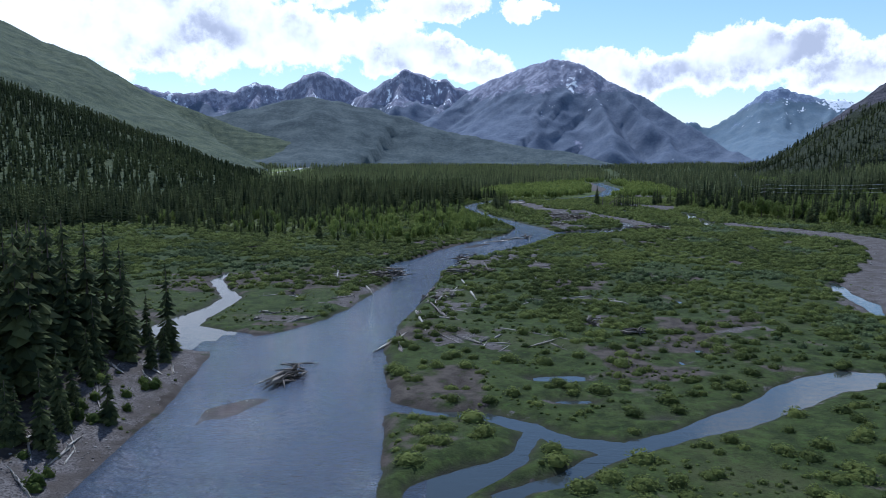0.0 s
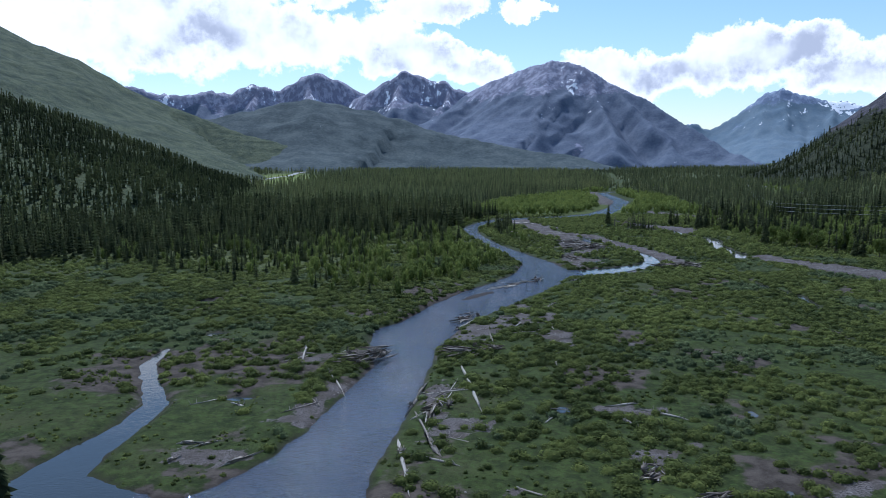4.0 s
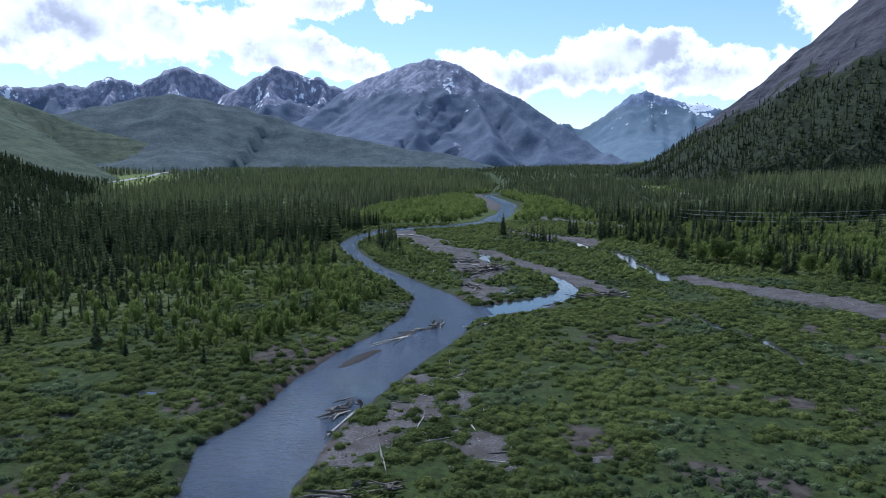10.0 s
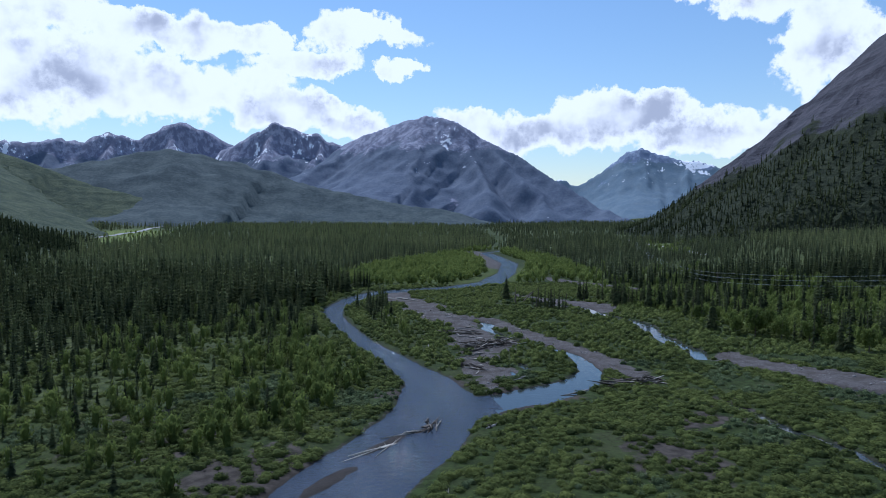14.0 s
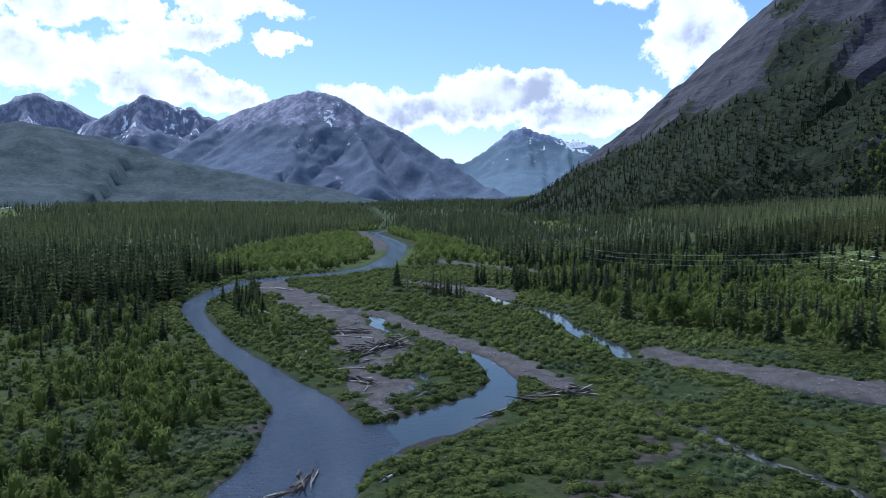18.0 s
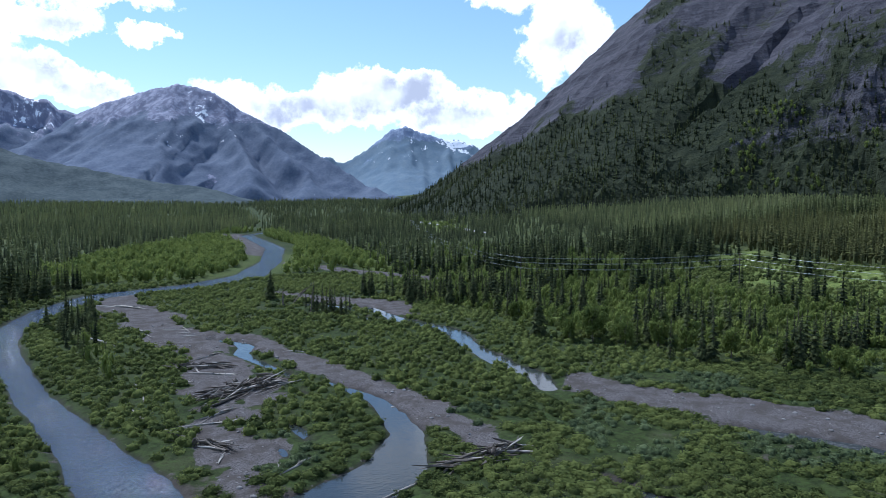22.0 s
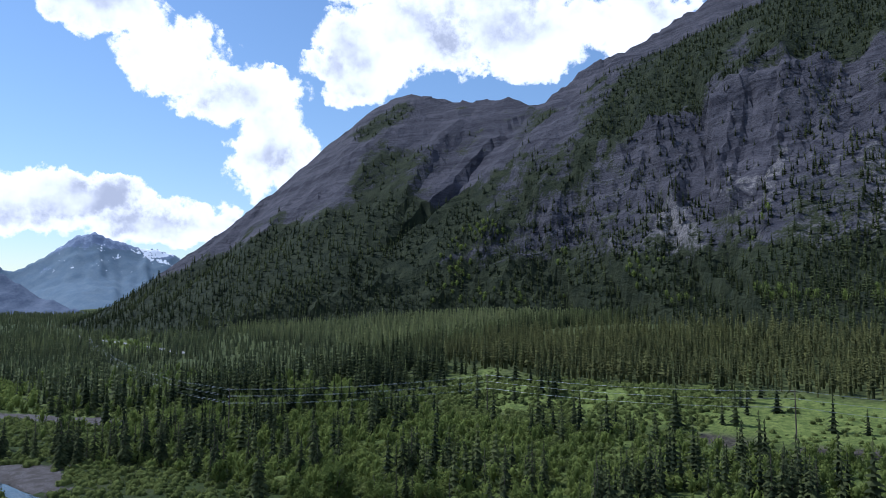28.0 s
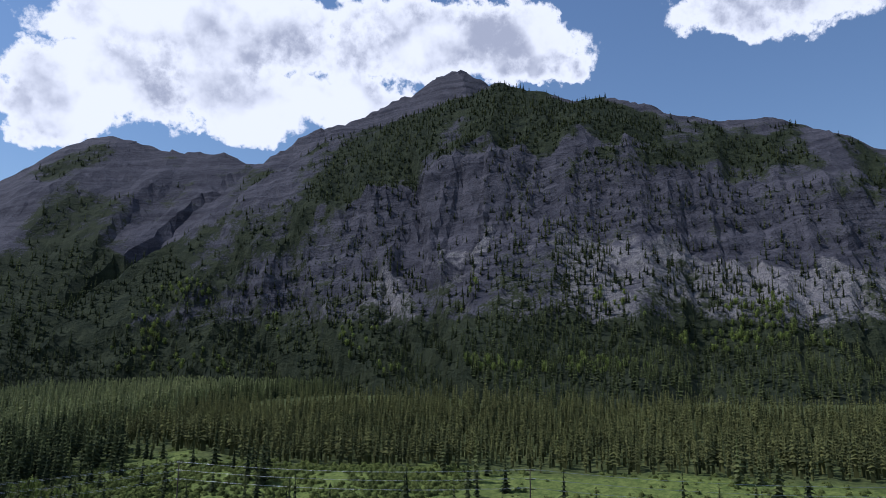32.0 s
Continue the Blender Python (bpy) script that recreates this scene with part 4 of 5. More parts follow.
def bush(leaves, seed, size=0.14, tall=False):
    """A crown of height 1 and half width about 0.5: a lumpy dark core and many small leaf sprays turned outwards and up."""
    rng = np.random.default_rng(seed)
    V, F = [], []
    ring, rows = (6, 2) if not tall else (5, 3)
    for i in range(rows):
        f = i / rows
        r = 0.37 * math.cos(f * 1.2) if not tall else 0.20 * math.sin(0.45 + f * 2.6)
        for j in range(ring):
            a = (j + 0.5 * i) / ring * 2 * math.pi
            q = r * rng.uniform(0.68, 1.22)
            V.append(np.array((math.cos(a) * q, math.sin(a) * q, 0.0 + math.sin(f * 1.4) * 0.66 + (rng.uniform(-0.08, 0.08) if i else 0.0) if not tall else 0.08 + f * 0.9 + rng.uniform(-0.06, 0.06))))
    V.append(np.array((0, 0, 0.68 if not tall else 0.85)))
    for i in range(rows - 1):
        for j in range(ring):
            a, b = i * ring + j, i * ring + (j + 1) % ring
            F += [(a, b, a + ring), (b, b + ring, a + ring)]
    F += [((rows - 1) * ring + j, (rows - 1) * ring + (j + 1) % ring, rows * ring) for j in range(ring)]
    for i in range(leaves):
        d = rng.normal(0, 1, 3)
        d[2] = abs(d[2]) * 0.9 if not tall else d[2]
        d /= np.linalg.norm(d)
        grow = rng.uniform(0.78, 1.04)
        q = d * (0.46, 0.46, 0.80) * grow if not tall else np.array((0, 0, 0.48)) + d * (0.36, 0.36, 0.44) * grow
        q[2] = max(q[2], 0.04)
        if i % 5 < 2:
            g = d + (0, 0, 0.7) + rng.normal(0, 0.3, 3)
            g /= np.linalg.norm(g)
            u = np.cross(g, (0, 0, 1)) + rng.normal(0, 0.35, 3)
            u *= size * rng.uniform(0.4, 0.7) / np.linalg.norm(u)
            k = len(V)
            V += [q - u, q + u, q + g * size * rng.uniform(1.3, 2.3)]
            F.append((k, k + 1, k + 2))
            continue
        g = d + (0, 0, 0.30) + rng.normal(0, 0.42, 3)
        g /= np.linalg.norm(g)
        u = np.cross(g, rng.normal(0, 1, 3))
        u /= np.linalg.norm(u)
        w = np.cross(g, u) * size * rng.uniform(1.2, 2.1)
        u = u * size * rng.uniform(0.6, 1.0)
        k = len(V)
        V += [q - u - w * 0.4, q + u - w * 0.4, q + w * 0.6]
        F.append((k, k + 1, k + 2))
    return np.array(V), np.array(F)


def scatter(name, templates, xy, zs, heights, widths, tints, mat, label, category, seed=1):
    """Many plants joined into one mesh of kind stuff."""
    rng = np.random.default_rng(seed)
    pick = rng.integers(len(templates), size=len(xy))
    VV, FF, TT, base = [], [], [], 0
    for k, (tv, tf) in enumerate(templates):
        i = np.where(pick == k)[0]
        if not len(i):
            continue
        a = rng.uniform(0, 2 * np.pi, len(i))
        c, s = np.cos(a)[:, None], np.sin(a)[:, None]
        w, h = widths[i][:, None], heights[i][:, None]
        vx = (tv[None, :, 0] * c - tv[None, :, 1] * s) * w + xy[i, 0][:, None]
        vy = (tv[None, :, 0] * s + tv[None, :, 1] * c) * w + xy[i, 1][:, None]
        vz = tv[None, :, 2] * h + zs[i][:, None]
        n = tv.shape[0]
        VV.append(np.stack([vx, vy, vz], -1).reshape(-1, 3))
        FF.append((tf[None] + (base + np.arange(len(i)) * n)[:, None, None]).reshape(-1, 3))
        # Lit tops and shaded bases put into the tint, by height in the plant.
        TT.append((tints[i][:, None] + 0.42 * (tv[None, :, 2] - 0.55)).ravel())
        base += len(i) * n
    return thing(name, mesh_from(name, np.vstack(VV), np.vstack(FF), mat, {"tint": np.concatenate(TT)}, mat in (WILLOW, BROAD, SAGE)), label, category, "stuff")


def jitter(x0, x1, y0, y1, step, rng):
    """Points on a shaken grid."""
    gx, gy = np.meshgrid(np.arange(x0, x1, step), np.arange(y0, y1, step))
    p = np.stack([gx.ravel(), gy.ravel()], 1)
    return p + rng.uniform(-0.48, 0.48, p.shape) * step


FAR_CONIFERS = [conifer(6, 3, s, 0.19, 0.05) for s in range(5)]
MID_CONIFERS = [conifer(9, 4, 20 + s, 0.18, 0.06) for s in range(6)]
PINES = [conifer(8, 3, 50 + s, 0.13, 0.26) for s in range(5)]
TINY_CONIFERS = [conifer(4, 3, 40 + s, 0.21, 0.04) for s in range(4)]
rng = np.random.default_rng(7)


def in_view(p):
    """Within the fan that the walk looks over."""
    az = np.degrees(np.arctan2(p[:, 0] + 10, p[:, 1] + 5))
    return (az > -40) & (p[:, 1] > -60) & ((az < 118))


def pine_zone(p):
    """The tall even stand behind the bench."""
    return (right_edge(p[:, 0], p[:, 1]) > 0) & (bench(p[:, 0], p[:, 1]) > 64) & (p[:, 1] < 520)


def wood(name, p, templates, mat, label, scale=1.0):
    p = p[in_view(p)]
    p = p[pine_zone(p) == (mat is PINE)]
    dens, tall = conifer_density(p[:, 0], p[:, 1])
    p = p[rng.random(len(p)) < dens]
    dens, tall = conifer_density(p[:, 0], p[:, 1])
    h = tall * rng.uniform(0.6, 1.2, len(p)) * scale * (1 + 0.22 * fbm(p[:, 0], p[:, 1], 130, 3, 100))
    zz = on_ground(p[:, 0], p[:, 1])
    top = np.max([mountain_height(kind, p[:, 0], p[:, 1])[0] for kind in ("front", "shoulder", "near", "left", "foothill", "main")], axis=0)
    ok = top < zz + 0.5
    p, h, zz = p[ok], h[ok], zz[ok]
    # Tint also grows with distance, standing in for haze over the far trees.
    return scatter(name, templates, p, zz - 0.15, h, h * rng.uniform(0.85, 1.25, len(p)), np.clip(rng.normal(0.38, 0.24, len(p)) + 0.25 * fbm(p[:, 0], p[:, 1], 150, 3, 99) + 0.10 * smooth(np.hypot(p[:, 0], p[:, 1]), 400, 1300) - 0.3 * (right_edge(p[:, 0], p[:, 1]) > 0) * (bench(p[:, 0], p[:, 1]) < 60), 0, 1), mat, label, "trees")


p = jitter(-330, 420, 30, 560, 3.7, rng)
wood("spruce_forest", p, MID_CONIFERS, SPRUCE, "dense dark green spruce forest beside the river flats")
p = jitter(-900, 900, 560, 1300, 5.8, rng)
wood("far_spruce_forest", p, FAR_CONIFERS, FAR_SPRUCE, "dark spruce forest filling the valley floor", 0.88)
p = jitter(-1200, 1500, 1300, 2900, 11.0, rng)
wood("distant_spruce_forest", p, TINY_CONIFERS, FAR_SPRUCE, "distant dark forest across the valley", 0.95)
p = np.vstack([jitter(-900, -330, 100, 560, 5.0, rng), jitter(420, 700, -350, 560, 5.0, rng), jitter(300, 420, -350, 30, 4.0, rng)])
wood("side_spruce_forest", p, FAR_CONIFERS, SPRUCE, "dark spruce forest on the valley sides")
p = jitter(300, 480, -350, 520, 4.2, rng)
wood("bench_pines", p, PINES, PINE, "tall even stand of olive-green pines behind the bench")


def hill_wood(kind, box, step, templates, tall, label):
    p = jitter(*box, step, rng)
    p = p[in_view(p)]
    z, d, lost = mountain_height(kind, p[:, 0], p[:, 1])
    v = veg_cover(kind, p[:, 0], p[:, 1], z, d, lost)
    clump = smooth(fbm(p[:, 0], p[:, 1], 45, 3, 97), -0.5, 0.5)
    dens = smooth(v, 0.3, 0.9) * (0.25 + 0.75 * clump)
    if kind in ("left", "near", "foothill", "shoulder"):
        dens = np.maximum(dens, smooth(v, 0.5, 0.9) * 0.85)
    if kind == "front":
        dens = np.maximum(np.where(z < 62 + 26 * fbm(p[:, 0], p[:, 1], 90, 2, 98), 0.95, dens), 0.20 * (lost > 0.58) + 0.34 * clump ** 2 * (lost > 0.25))
        dens = np.clip(dens * (1 + 0.9 * smooth(z, 190, 260)), 0, 1)
    ok = (rng.random(len(p)) < dens) & (z > on_ground(p[:, 0], p[:, 1]))
    p, z = p[ok], z[ok]
    h = tall * rng.uniform(0.6, 1.25, len(p)) * (1 - 0.25 * smooth(z, 80, 300)) if kind in ("front", "shoulder") else tall * rng.uniform(0.6, 1.25, len(p))
    # Lower slope trees get a lighter tint, painting in sun on their tops.
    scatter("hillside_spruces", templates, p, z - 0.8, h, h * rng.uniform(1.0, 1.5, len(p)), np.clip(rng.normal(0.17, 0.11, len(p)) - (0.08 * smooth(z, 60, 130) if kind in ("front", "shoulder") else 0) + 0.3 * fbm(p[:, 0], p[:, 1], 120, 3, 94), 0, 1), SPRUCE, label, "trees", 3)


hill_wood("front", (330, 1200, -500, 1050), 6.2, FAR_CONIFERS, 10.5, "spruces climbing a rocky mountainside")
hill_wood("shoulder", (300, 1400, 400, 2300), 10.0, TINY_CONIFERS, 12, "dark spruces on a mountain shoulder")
hill_wood("near", (-1000, -100, 400, 1500), 7.2, TINY_CONIFERS, 12, "spruces over a low hill")

# shrubs of the flats
SHRUBS = [bush(54, 60 + s, 0.098) for s in range(7)]
FINE_SHRUBS = [bush(120, 160 + s, 0.068) for s in range(7)]
SMALL_SHRUBS = [bush(26, 80 + s, 0.12) for s in range(6)]
SAPLINGS = [bush(80, 90 + s, 0.080, True) for s in range(7)]


def shrub_cover(x, y):
    dw = to_water(x, y)
    base = smooth(fbm(x, y, 9, 4, 82, 0.6), -0.62, -0.2)
    old = np.abs(((x * 0.55 + y * 0.83) / 11 + fbm(x, y, 30, 2, 85) * 0.9) % 1 - 0.5)
    base = base * (1 - 0.85 * smooth(0.09 - old, 0, 0.06) * smooth(x, 30, 60) * smooth(260 - y, 0, 20))
    near = 0.22 + 0.78 * smooth(y + np.maximum(0, x - 20) * 0.55 + fbm(x, y, 30, 2, 84) * 25, 120, 190)
    west = np.where(x < -22, smooth(y, 145, 215), near)
    return base * west * smooth(dw, 0.2, 1.5) * (1 - to_gravel(x, y)) * (1 - np.clip(conifer_density(x, y)[0] * 1.1, 0, 0.9))


def plant(name, p, templates, cover, tall, wide, mat, label, tint=0.5, seed=1, sink=0.1, category="shrubs"):
    ok = (rng.random(len(p)) < cover) & in_view(p)
    p = p[ok]
    h = rng.uniform(*tall, len(p))
    t = np.clip(rng.normal(tint, 0.22, len(p)) + 0.3 * fbm(p[:, 0], p[:, 1], 25, 2, 83), 0, 1)
    return scatter(name, templates, p, on_ground(p[:, 0], p[:, 1]) - sink, h, h * rng.uniform(*wide, len(p)), t, mat, label, category, seed)


p = jitter(-125, 215, 45, 330, 1.65, rng)
c = shrub_cover(p[:, 0], p[:, 1])
sage = smooth(fbm(p[:, 0], p[:, 1], 20, 2, 86), 0.45, 0.75)
near = smooth(80 - np.abs(p[:, 0] - 12), 0, 12) * smooth(262 - p[:, 1], 0, 12)
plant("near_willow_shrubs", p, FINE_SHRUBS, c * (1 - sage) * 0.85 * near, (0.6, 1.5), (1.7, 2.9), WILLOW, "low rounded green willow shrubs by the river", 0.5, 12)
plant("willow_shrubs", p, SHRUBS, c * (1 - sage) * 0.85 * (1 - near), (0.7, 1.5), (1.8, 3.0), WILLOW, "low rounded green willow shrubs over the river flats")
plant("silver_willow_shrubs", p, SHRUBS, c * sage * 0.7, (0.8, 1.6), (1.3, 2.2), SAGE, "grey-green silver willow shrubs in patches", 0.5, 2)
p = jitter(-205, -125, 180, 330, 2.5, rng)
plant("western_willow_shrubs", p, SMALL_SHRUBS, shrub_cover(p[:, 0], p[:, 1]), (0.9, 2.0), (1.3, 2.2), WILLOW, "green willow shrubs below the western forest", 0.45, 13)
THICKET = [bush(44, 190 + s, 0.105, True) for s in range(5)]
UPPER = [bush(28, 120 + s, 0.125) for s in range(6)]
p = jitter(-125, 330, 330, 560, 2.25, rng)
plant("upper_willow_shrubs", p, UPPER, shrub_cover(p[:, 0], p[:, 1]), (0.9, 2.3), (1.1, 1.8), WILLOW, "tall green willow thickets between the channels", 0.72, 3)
p = jitter(-70, 110, 45, 230, 1.25, rng)
g = to_gravel(p[:, 0], p[:, 1])
c = smooth(fbm(p[:, 0], p[:, 1], 6, 3, 87), 0.0, 0.5) * smooth(to_water(p[:, 0], p[:, 1]), 0.3, 1.2) * (0.65 - 0.5 * g)
plant("grass_tussocks", p, SMALL_SHRUBS, c, (0.25, 0.6), (1.2, 2.4), WILLOW, "low grass and sedge tussocks over wet meadow", 0.4, 4, 0.05, "grass")
p = jitter(-75, -33, 50, 125, 1.6, rng)
plant("bank_shrubs", p, SHRUBS, 0.4 * smooth(fbm(p[:, 0], p[:, 1], 8, 3, 80), -0.2, 0.3) * (to_water(p[:, 0], p[:, 1]) > 2.5), (0.6, 2.0), (0.8, 1.5), BROAD, "dark green shrubs under the bank spruces", -0.1, 11)
# broadleaf saplings by the woods
p = np.vstack([jitter(-150, 60, 215, 520, 3.4, rng), jitter(160, 330, 180, 700, 4.0, rng)])
c = young_zone(p[:, 0], p[:, 1]) * smooth(fbm(p[:, 0], p[:, 1], 16, 3, 88), -0.45, 0.3) * 0.85 * smooth(30 - left_edge(p[:, 0], p[:, 1]), 0, 30) * (0.35 + 0.65 * smooth(52 - to_channel(p[:, 0], p[:, 1], MAIN), 0, 36))
c = np.maximum(c, smooth(right_edge(p[:, 0], p[:, 1]), -4, 10) * smooth(4 - bench(p[:, 0], p[:, 1]), 0, 10) * 0.22)
c = c * (to_water(p[:, 0], p[:, 1]) > 3) * (to_gravel(p[:, 0], p[:, 1]) < 0.3)
plant("poplar_saplings", p, SAPLINGS, c, (3.0, 6.5), (0.5, 0.85), BROAD, "bright green young poplars at the edge of the spruces", 0.66, 5, 0.2, "trees")
p = np.vstack([jitter(20, 260, 570, 980, 5, rng), jitter(-400, -250, 1250, 1700, 14, rng), jitter(300, 620, 640, 1250, 11, rng)])
c = (to_gravel(p[:, 0], p[:, 1]) < 0.3) * np.where(p[:, 1] < 990, 0.75 * (conifer_density(p[:, 0], p[:, 1])[0] < 0.3) * (to_channel(p[:, 0], p[:, 1], MAIN_UP) > 8), 0.14)
plant("far_poplars", p, THICKET, c * (np.abs(p[:, 0]) > 0), (4.5, 7.5), (0.8, 1.1), BROAD, "pale green poplars along the upper river", 0.9, 6, 0.2, "trees")
p = jitter(255, 400, 190, 640, 3.0, rng)
e = bench(p[:, 0], p[:, 1])
plant("bench_shrubs", p, SMALL_SHRUBS, (1 - np.exp(-((e - 6) / 3.0) ** 2)) * smooth(e, -30, -6) * smooth(76 - e, 0, 6) * smooth(fbm(p[:, 0], p[:, 1], 14, 3, 89), -0.15, 0.35) * 0.6, (0.6, 1.9), (1.0, 1.7), WILLOW, "green shrubs over the sunny bench", 0.75, 7)
# bright young willows and poplars before the bench
p = jitter(150, 345, 60, 520, 2.7, rng)
e, r = bench(p[:, 0], p[:, 1]), right_edge(p[:, 0], p[:, 1])
c = smooth(r, -14, 6) * smooth(10 - e, 0, 20) * (0.25 + 0.65 * smooth(fbm(p[:, 0], p[:, 1], 12, 3, 77), -0.35, 0.2)) * (to_water(p[:, 0], p[:, 1]) > 2) * (to_gravel(p[:, 0], p[:, 1]) < 0.3)
plant("young_willow_thicket", p, THICKET, c, (1.4, 4.2), (0.7, 1.2), BROAD, "bright yellow-green young willows and poplars between the spruces", 0.88, 9, 0.2, "trees")
# pale broadleaf clumps among the spruces of the mountainside
p = jitter(480, 800, -200, 800, 7, rng)
z, d, lost = mountain_height("front", p[:, 0], p[:, 1])
c = smooth(fbm(p[:, 0], p[:, 1], 60, 3, 93), 0.2, 0.42) * (z > 45) * (z < 150) * 0.8
ok = rng.random(len(p)) < c
p, z = p[ok], z[ok]
h = rng.uniform(5, 9, len(p))
scatter("hillside_poplars", SAPLINGS, p, z - 0.5, h, h * rng.uniform(0.7, 1.0, len(p)), rng.uniform(0.5, 1, len(p)), BROAD, "bright green poplar clumps on the mountainside", "trees", 8)


# ---- single trees ----
BARK = material("grey_brown_bark", 0.95, 0.1)
k, b = BARK[1], BARK[2]
pn = place(k)
k.link(k.mix(k.noise(k.scaled(pn, (6, 6, 1)), 1.5, 5), (0.045, 0.036, 0.030), (0.16, 0.135, 0.115)), b.inputs["Base Color"])
BARK = BARK[0]


def part(name, verts, faces, mat, parent, label="", attrs=None, shade=False):
    ob = new(name, mesh_from(name, np.asarray(verts, float), np.asarray(faces, int), mat, attrs, shade))
    ob.parent = parent
    return tagged(ob, label)


def tube(pts, radii, sides=7, cap=True):
    """A round bar along points, with closed ends. Triangles."""
    pts = np.asarray(pts, float)
    V, F = [], []
    for i, (q, r) in enumerate(zip(pts, radii)):
        t = pts[min(i + 1, len(pts) - 1)] - pts[max(i - 1, 0)]
        t /= np.linalg.norm(t) + 1e-9
        u = np.cross(t, (0.13, 0.31, 0.94) if abs(t[2]) < 0.9 else (1, 0.1, 0))
        u /= np.linalg.norm(u)
        w = np.cross(t, u)
        for j in range(sides):
            a = j / sides * 2 * math.pi
            V.append(q + (u * math.cos(a) + w * math.sin(a)) * r)
        if i:
            for j in range(sides):
                a, c = (i - 1) * sides + j, (i - 1) * sides + (j + 1) % sides
                F += [(a, c, a + sides), (c, c + sides, a + sides)]
    if cap:
        for base, q in ((0, pts[0]), ((len(pts) - 1) * sides, pts[-1])):
            k = len(V)
            V.append(q)
            F += [(base + j, base + (j + 1) % sides, k) for j in range(sides)]
    return np.array(V), np.array(F)


def spruce_crown(seed, whorls=22, arms=8, slim=0.17, bare=0.07, gaps=0.12):
    """Separate drooping boughs in whorls, each a ridged spray with two side fans. Height 1."""
    rng = np.random.default_rng(seed)
    V, F = [], []
    for i in range(whorls):
        f = (i + rng.uniform(-0.3, 0.3)) / whorls
        f = min(max(f, 0), 0.985)
        z0 = bare + (1 - bare) * f
        reach = slim * (1 - f) ** 0.8 + 0.012
        for j in range(max(4, int(arms * (1 - 0.4 * f)))):
            if rng.random() < gaps:
                continue
            a = (j + rng.uniform(-0.35, 0.35)) / arms * 2 * math.pi + i * 1.7
            r = reach * rng.uniform(0.7, 1.15)
            o, side = np.array((math.cos(a), math.sin(a), 0)), np.array((-math.sin(a), math.cos(a), 0))
            drop = r * rng.uniform(0.25, 0.6)
            c0, c1, c2 = np.array((0, 0, z0 + 0.02)), o * r * 0.55 + (0, 0, z0 - drop * 0.35), o * r + (0, 0, z0 - drop)
            w = r * rng.uniform(0.26, 0.4)
            k = len(V)
            V += [c0, c1 + side * w - (0, 0, w * 0.45), c1 + (0, 0, w * 0.2), c1 - side * w - (0, 0, w * 0.45), c2]
            F += [(k, k + 1, k + 2), (k, k + 2, k + 3), (k + 1, k + 4, k + 2), (k + 2, k + 4, k + 3)]
    k = len(V)
    V += [np.array((0.010, 0, 0.95)), np.array((-0.005, 0.009, 0.95)), np.array((-0.005, -0.009, 0.95)), np.array((0, 0, 1.0))]
    F += [(k, k + 1, k + 3), (k + 1, k + 2, k + 3), (k + 2, k, k + 3)]
    return np.array(V), np.array(F)


SPRUCE_LABEL = "dark green spruce with drooping boughs"


def spruce_tree(seed, **kw):
    """A spruce of height 1: an Empty with a trunk and a crown."""
    root = new("spruce_tree")
    v, f = tube([(0, 0, -0.03), (0.003, 0.002, 0.5), (0, 0, 0.97)], [0.016, 0.009, 0.002], 6)
    part("trunk", v, f, BARK, root, "", None, True)
    v, f = spruce_crown(seed, **kw)
    part("crown", v, f, SPRUCE, root, "", {"tint": np.full(len(v), 0.04 + 0.26 * ((seed * 0.37) % 1))})
    return tagged(root, SPRUCE_LABEL, "tree", "river spruces")


def lift(x, y):
    return float(on_ground(x, y))


def stand(models, spots, label, group):
    """Copies of the models at x, y, height."""
    for i, (x, y, h) in enumerate(spots):
        m = Matrix.LocRotScale((x, y, lift(x, y) - 0.05), Euler((0, 0, i * 2.4)), Vector((h * rng.uniform(0.9, 1.15), h * rng.uniform(0.9, 1.15), h)))
        tagged(copy_thing(models[i % len(models)], m), label, "tree", group)


FULL = [spruce_tree(s) for s in (1, 2, 3, 4)]
SLIM = [spruce_tree(s, slim=0.11, arms=6, bare=0.12, gaps=0.25) for s in (11, 12, 13)]
LONE = spruce_tree(21, whorls=26, arms=10, slim=0.2, bare=0.03, gaps=0.04)
tagged(LONE, "broad lone dark spruce standing before the shrubs", "tree", "lone spruces")
# spruces on the west bank
spots = [(-41, 107, 9.5), (-43.5, 98, 8), (-46, 103, 11), (-48, 97, 13), (-50, 107, 12.5), (-52, 99, 14), (-47, 90, 10), (-54, 92, 13.5), (-57, 104, 14.5), (-59, 97, 13), (-44.5, 91, 7), (-51, 86, 11),
         (-56, 84, 13), (-61, 88, 14), (-63, 101, 15), (-48, 80, 9), (-53, 78, 12), (-59, 79, 13), (-65, 83, 14), (-49, 111, 10), (-45, 109, 6), (-61, 110, 14), (-66, 94, 14), (-43, 86, 5), (-47, 74, 8), (-55, 71, 11), (-62, 72, 12), (-42, 80, 4)]
spots += [(-44 - 24 * rng.random(), 64 + 50 * rng.random(), rng.uniform(5, 15)) for i in range(26)] + [(-36.5 - 7 * rng.random(), 62 + 44 * rng.random(), rng.uniform(2.5, 6)) for i in range(12)] + [(-50 - 24 * rng.random(), 52 + 50 * rng.random(), rng.uniform(8, 15)) for i in range(18)]
stand(FULL, [(x, y, h * 1.42) for x, y, h in spots], "tall dark green spruce on the eroding west bank", "west bank spruces")
stand([LONE], [(108, 483, 12.5)], "dark spruce standing by the braided shallows", "lone spruces")
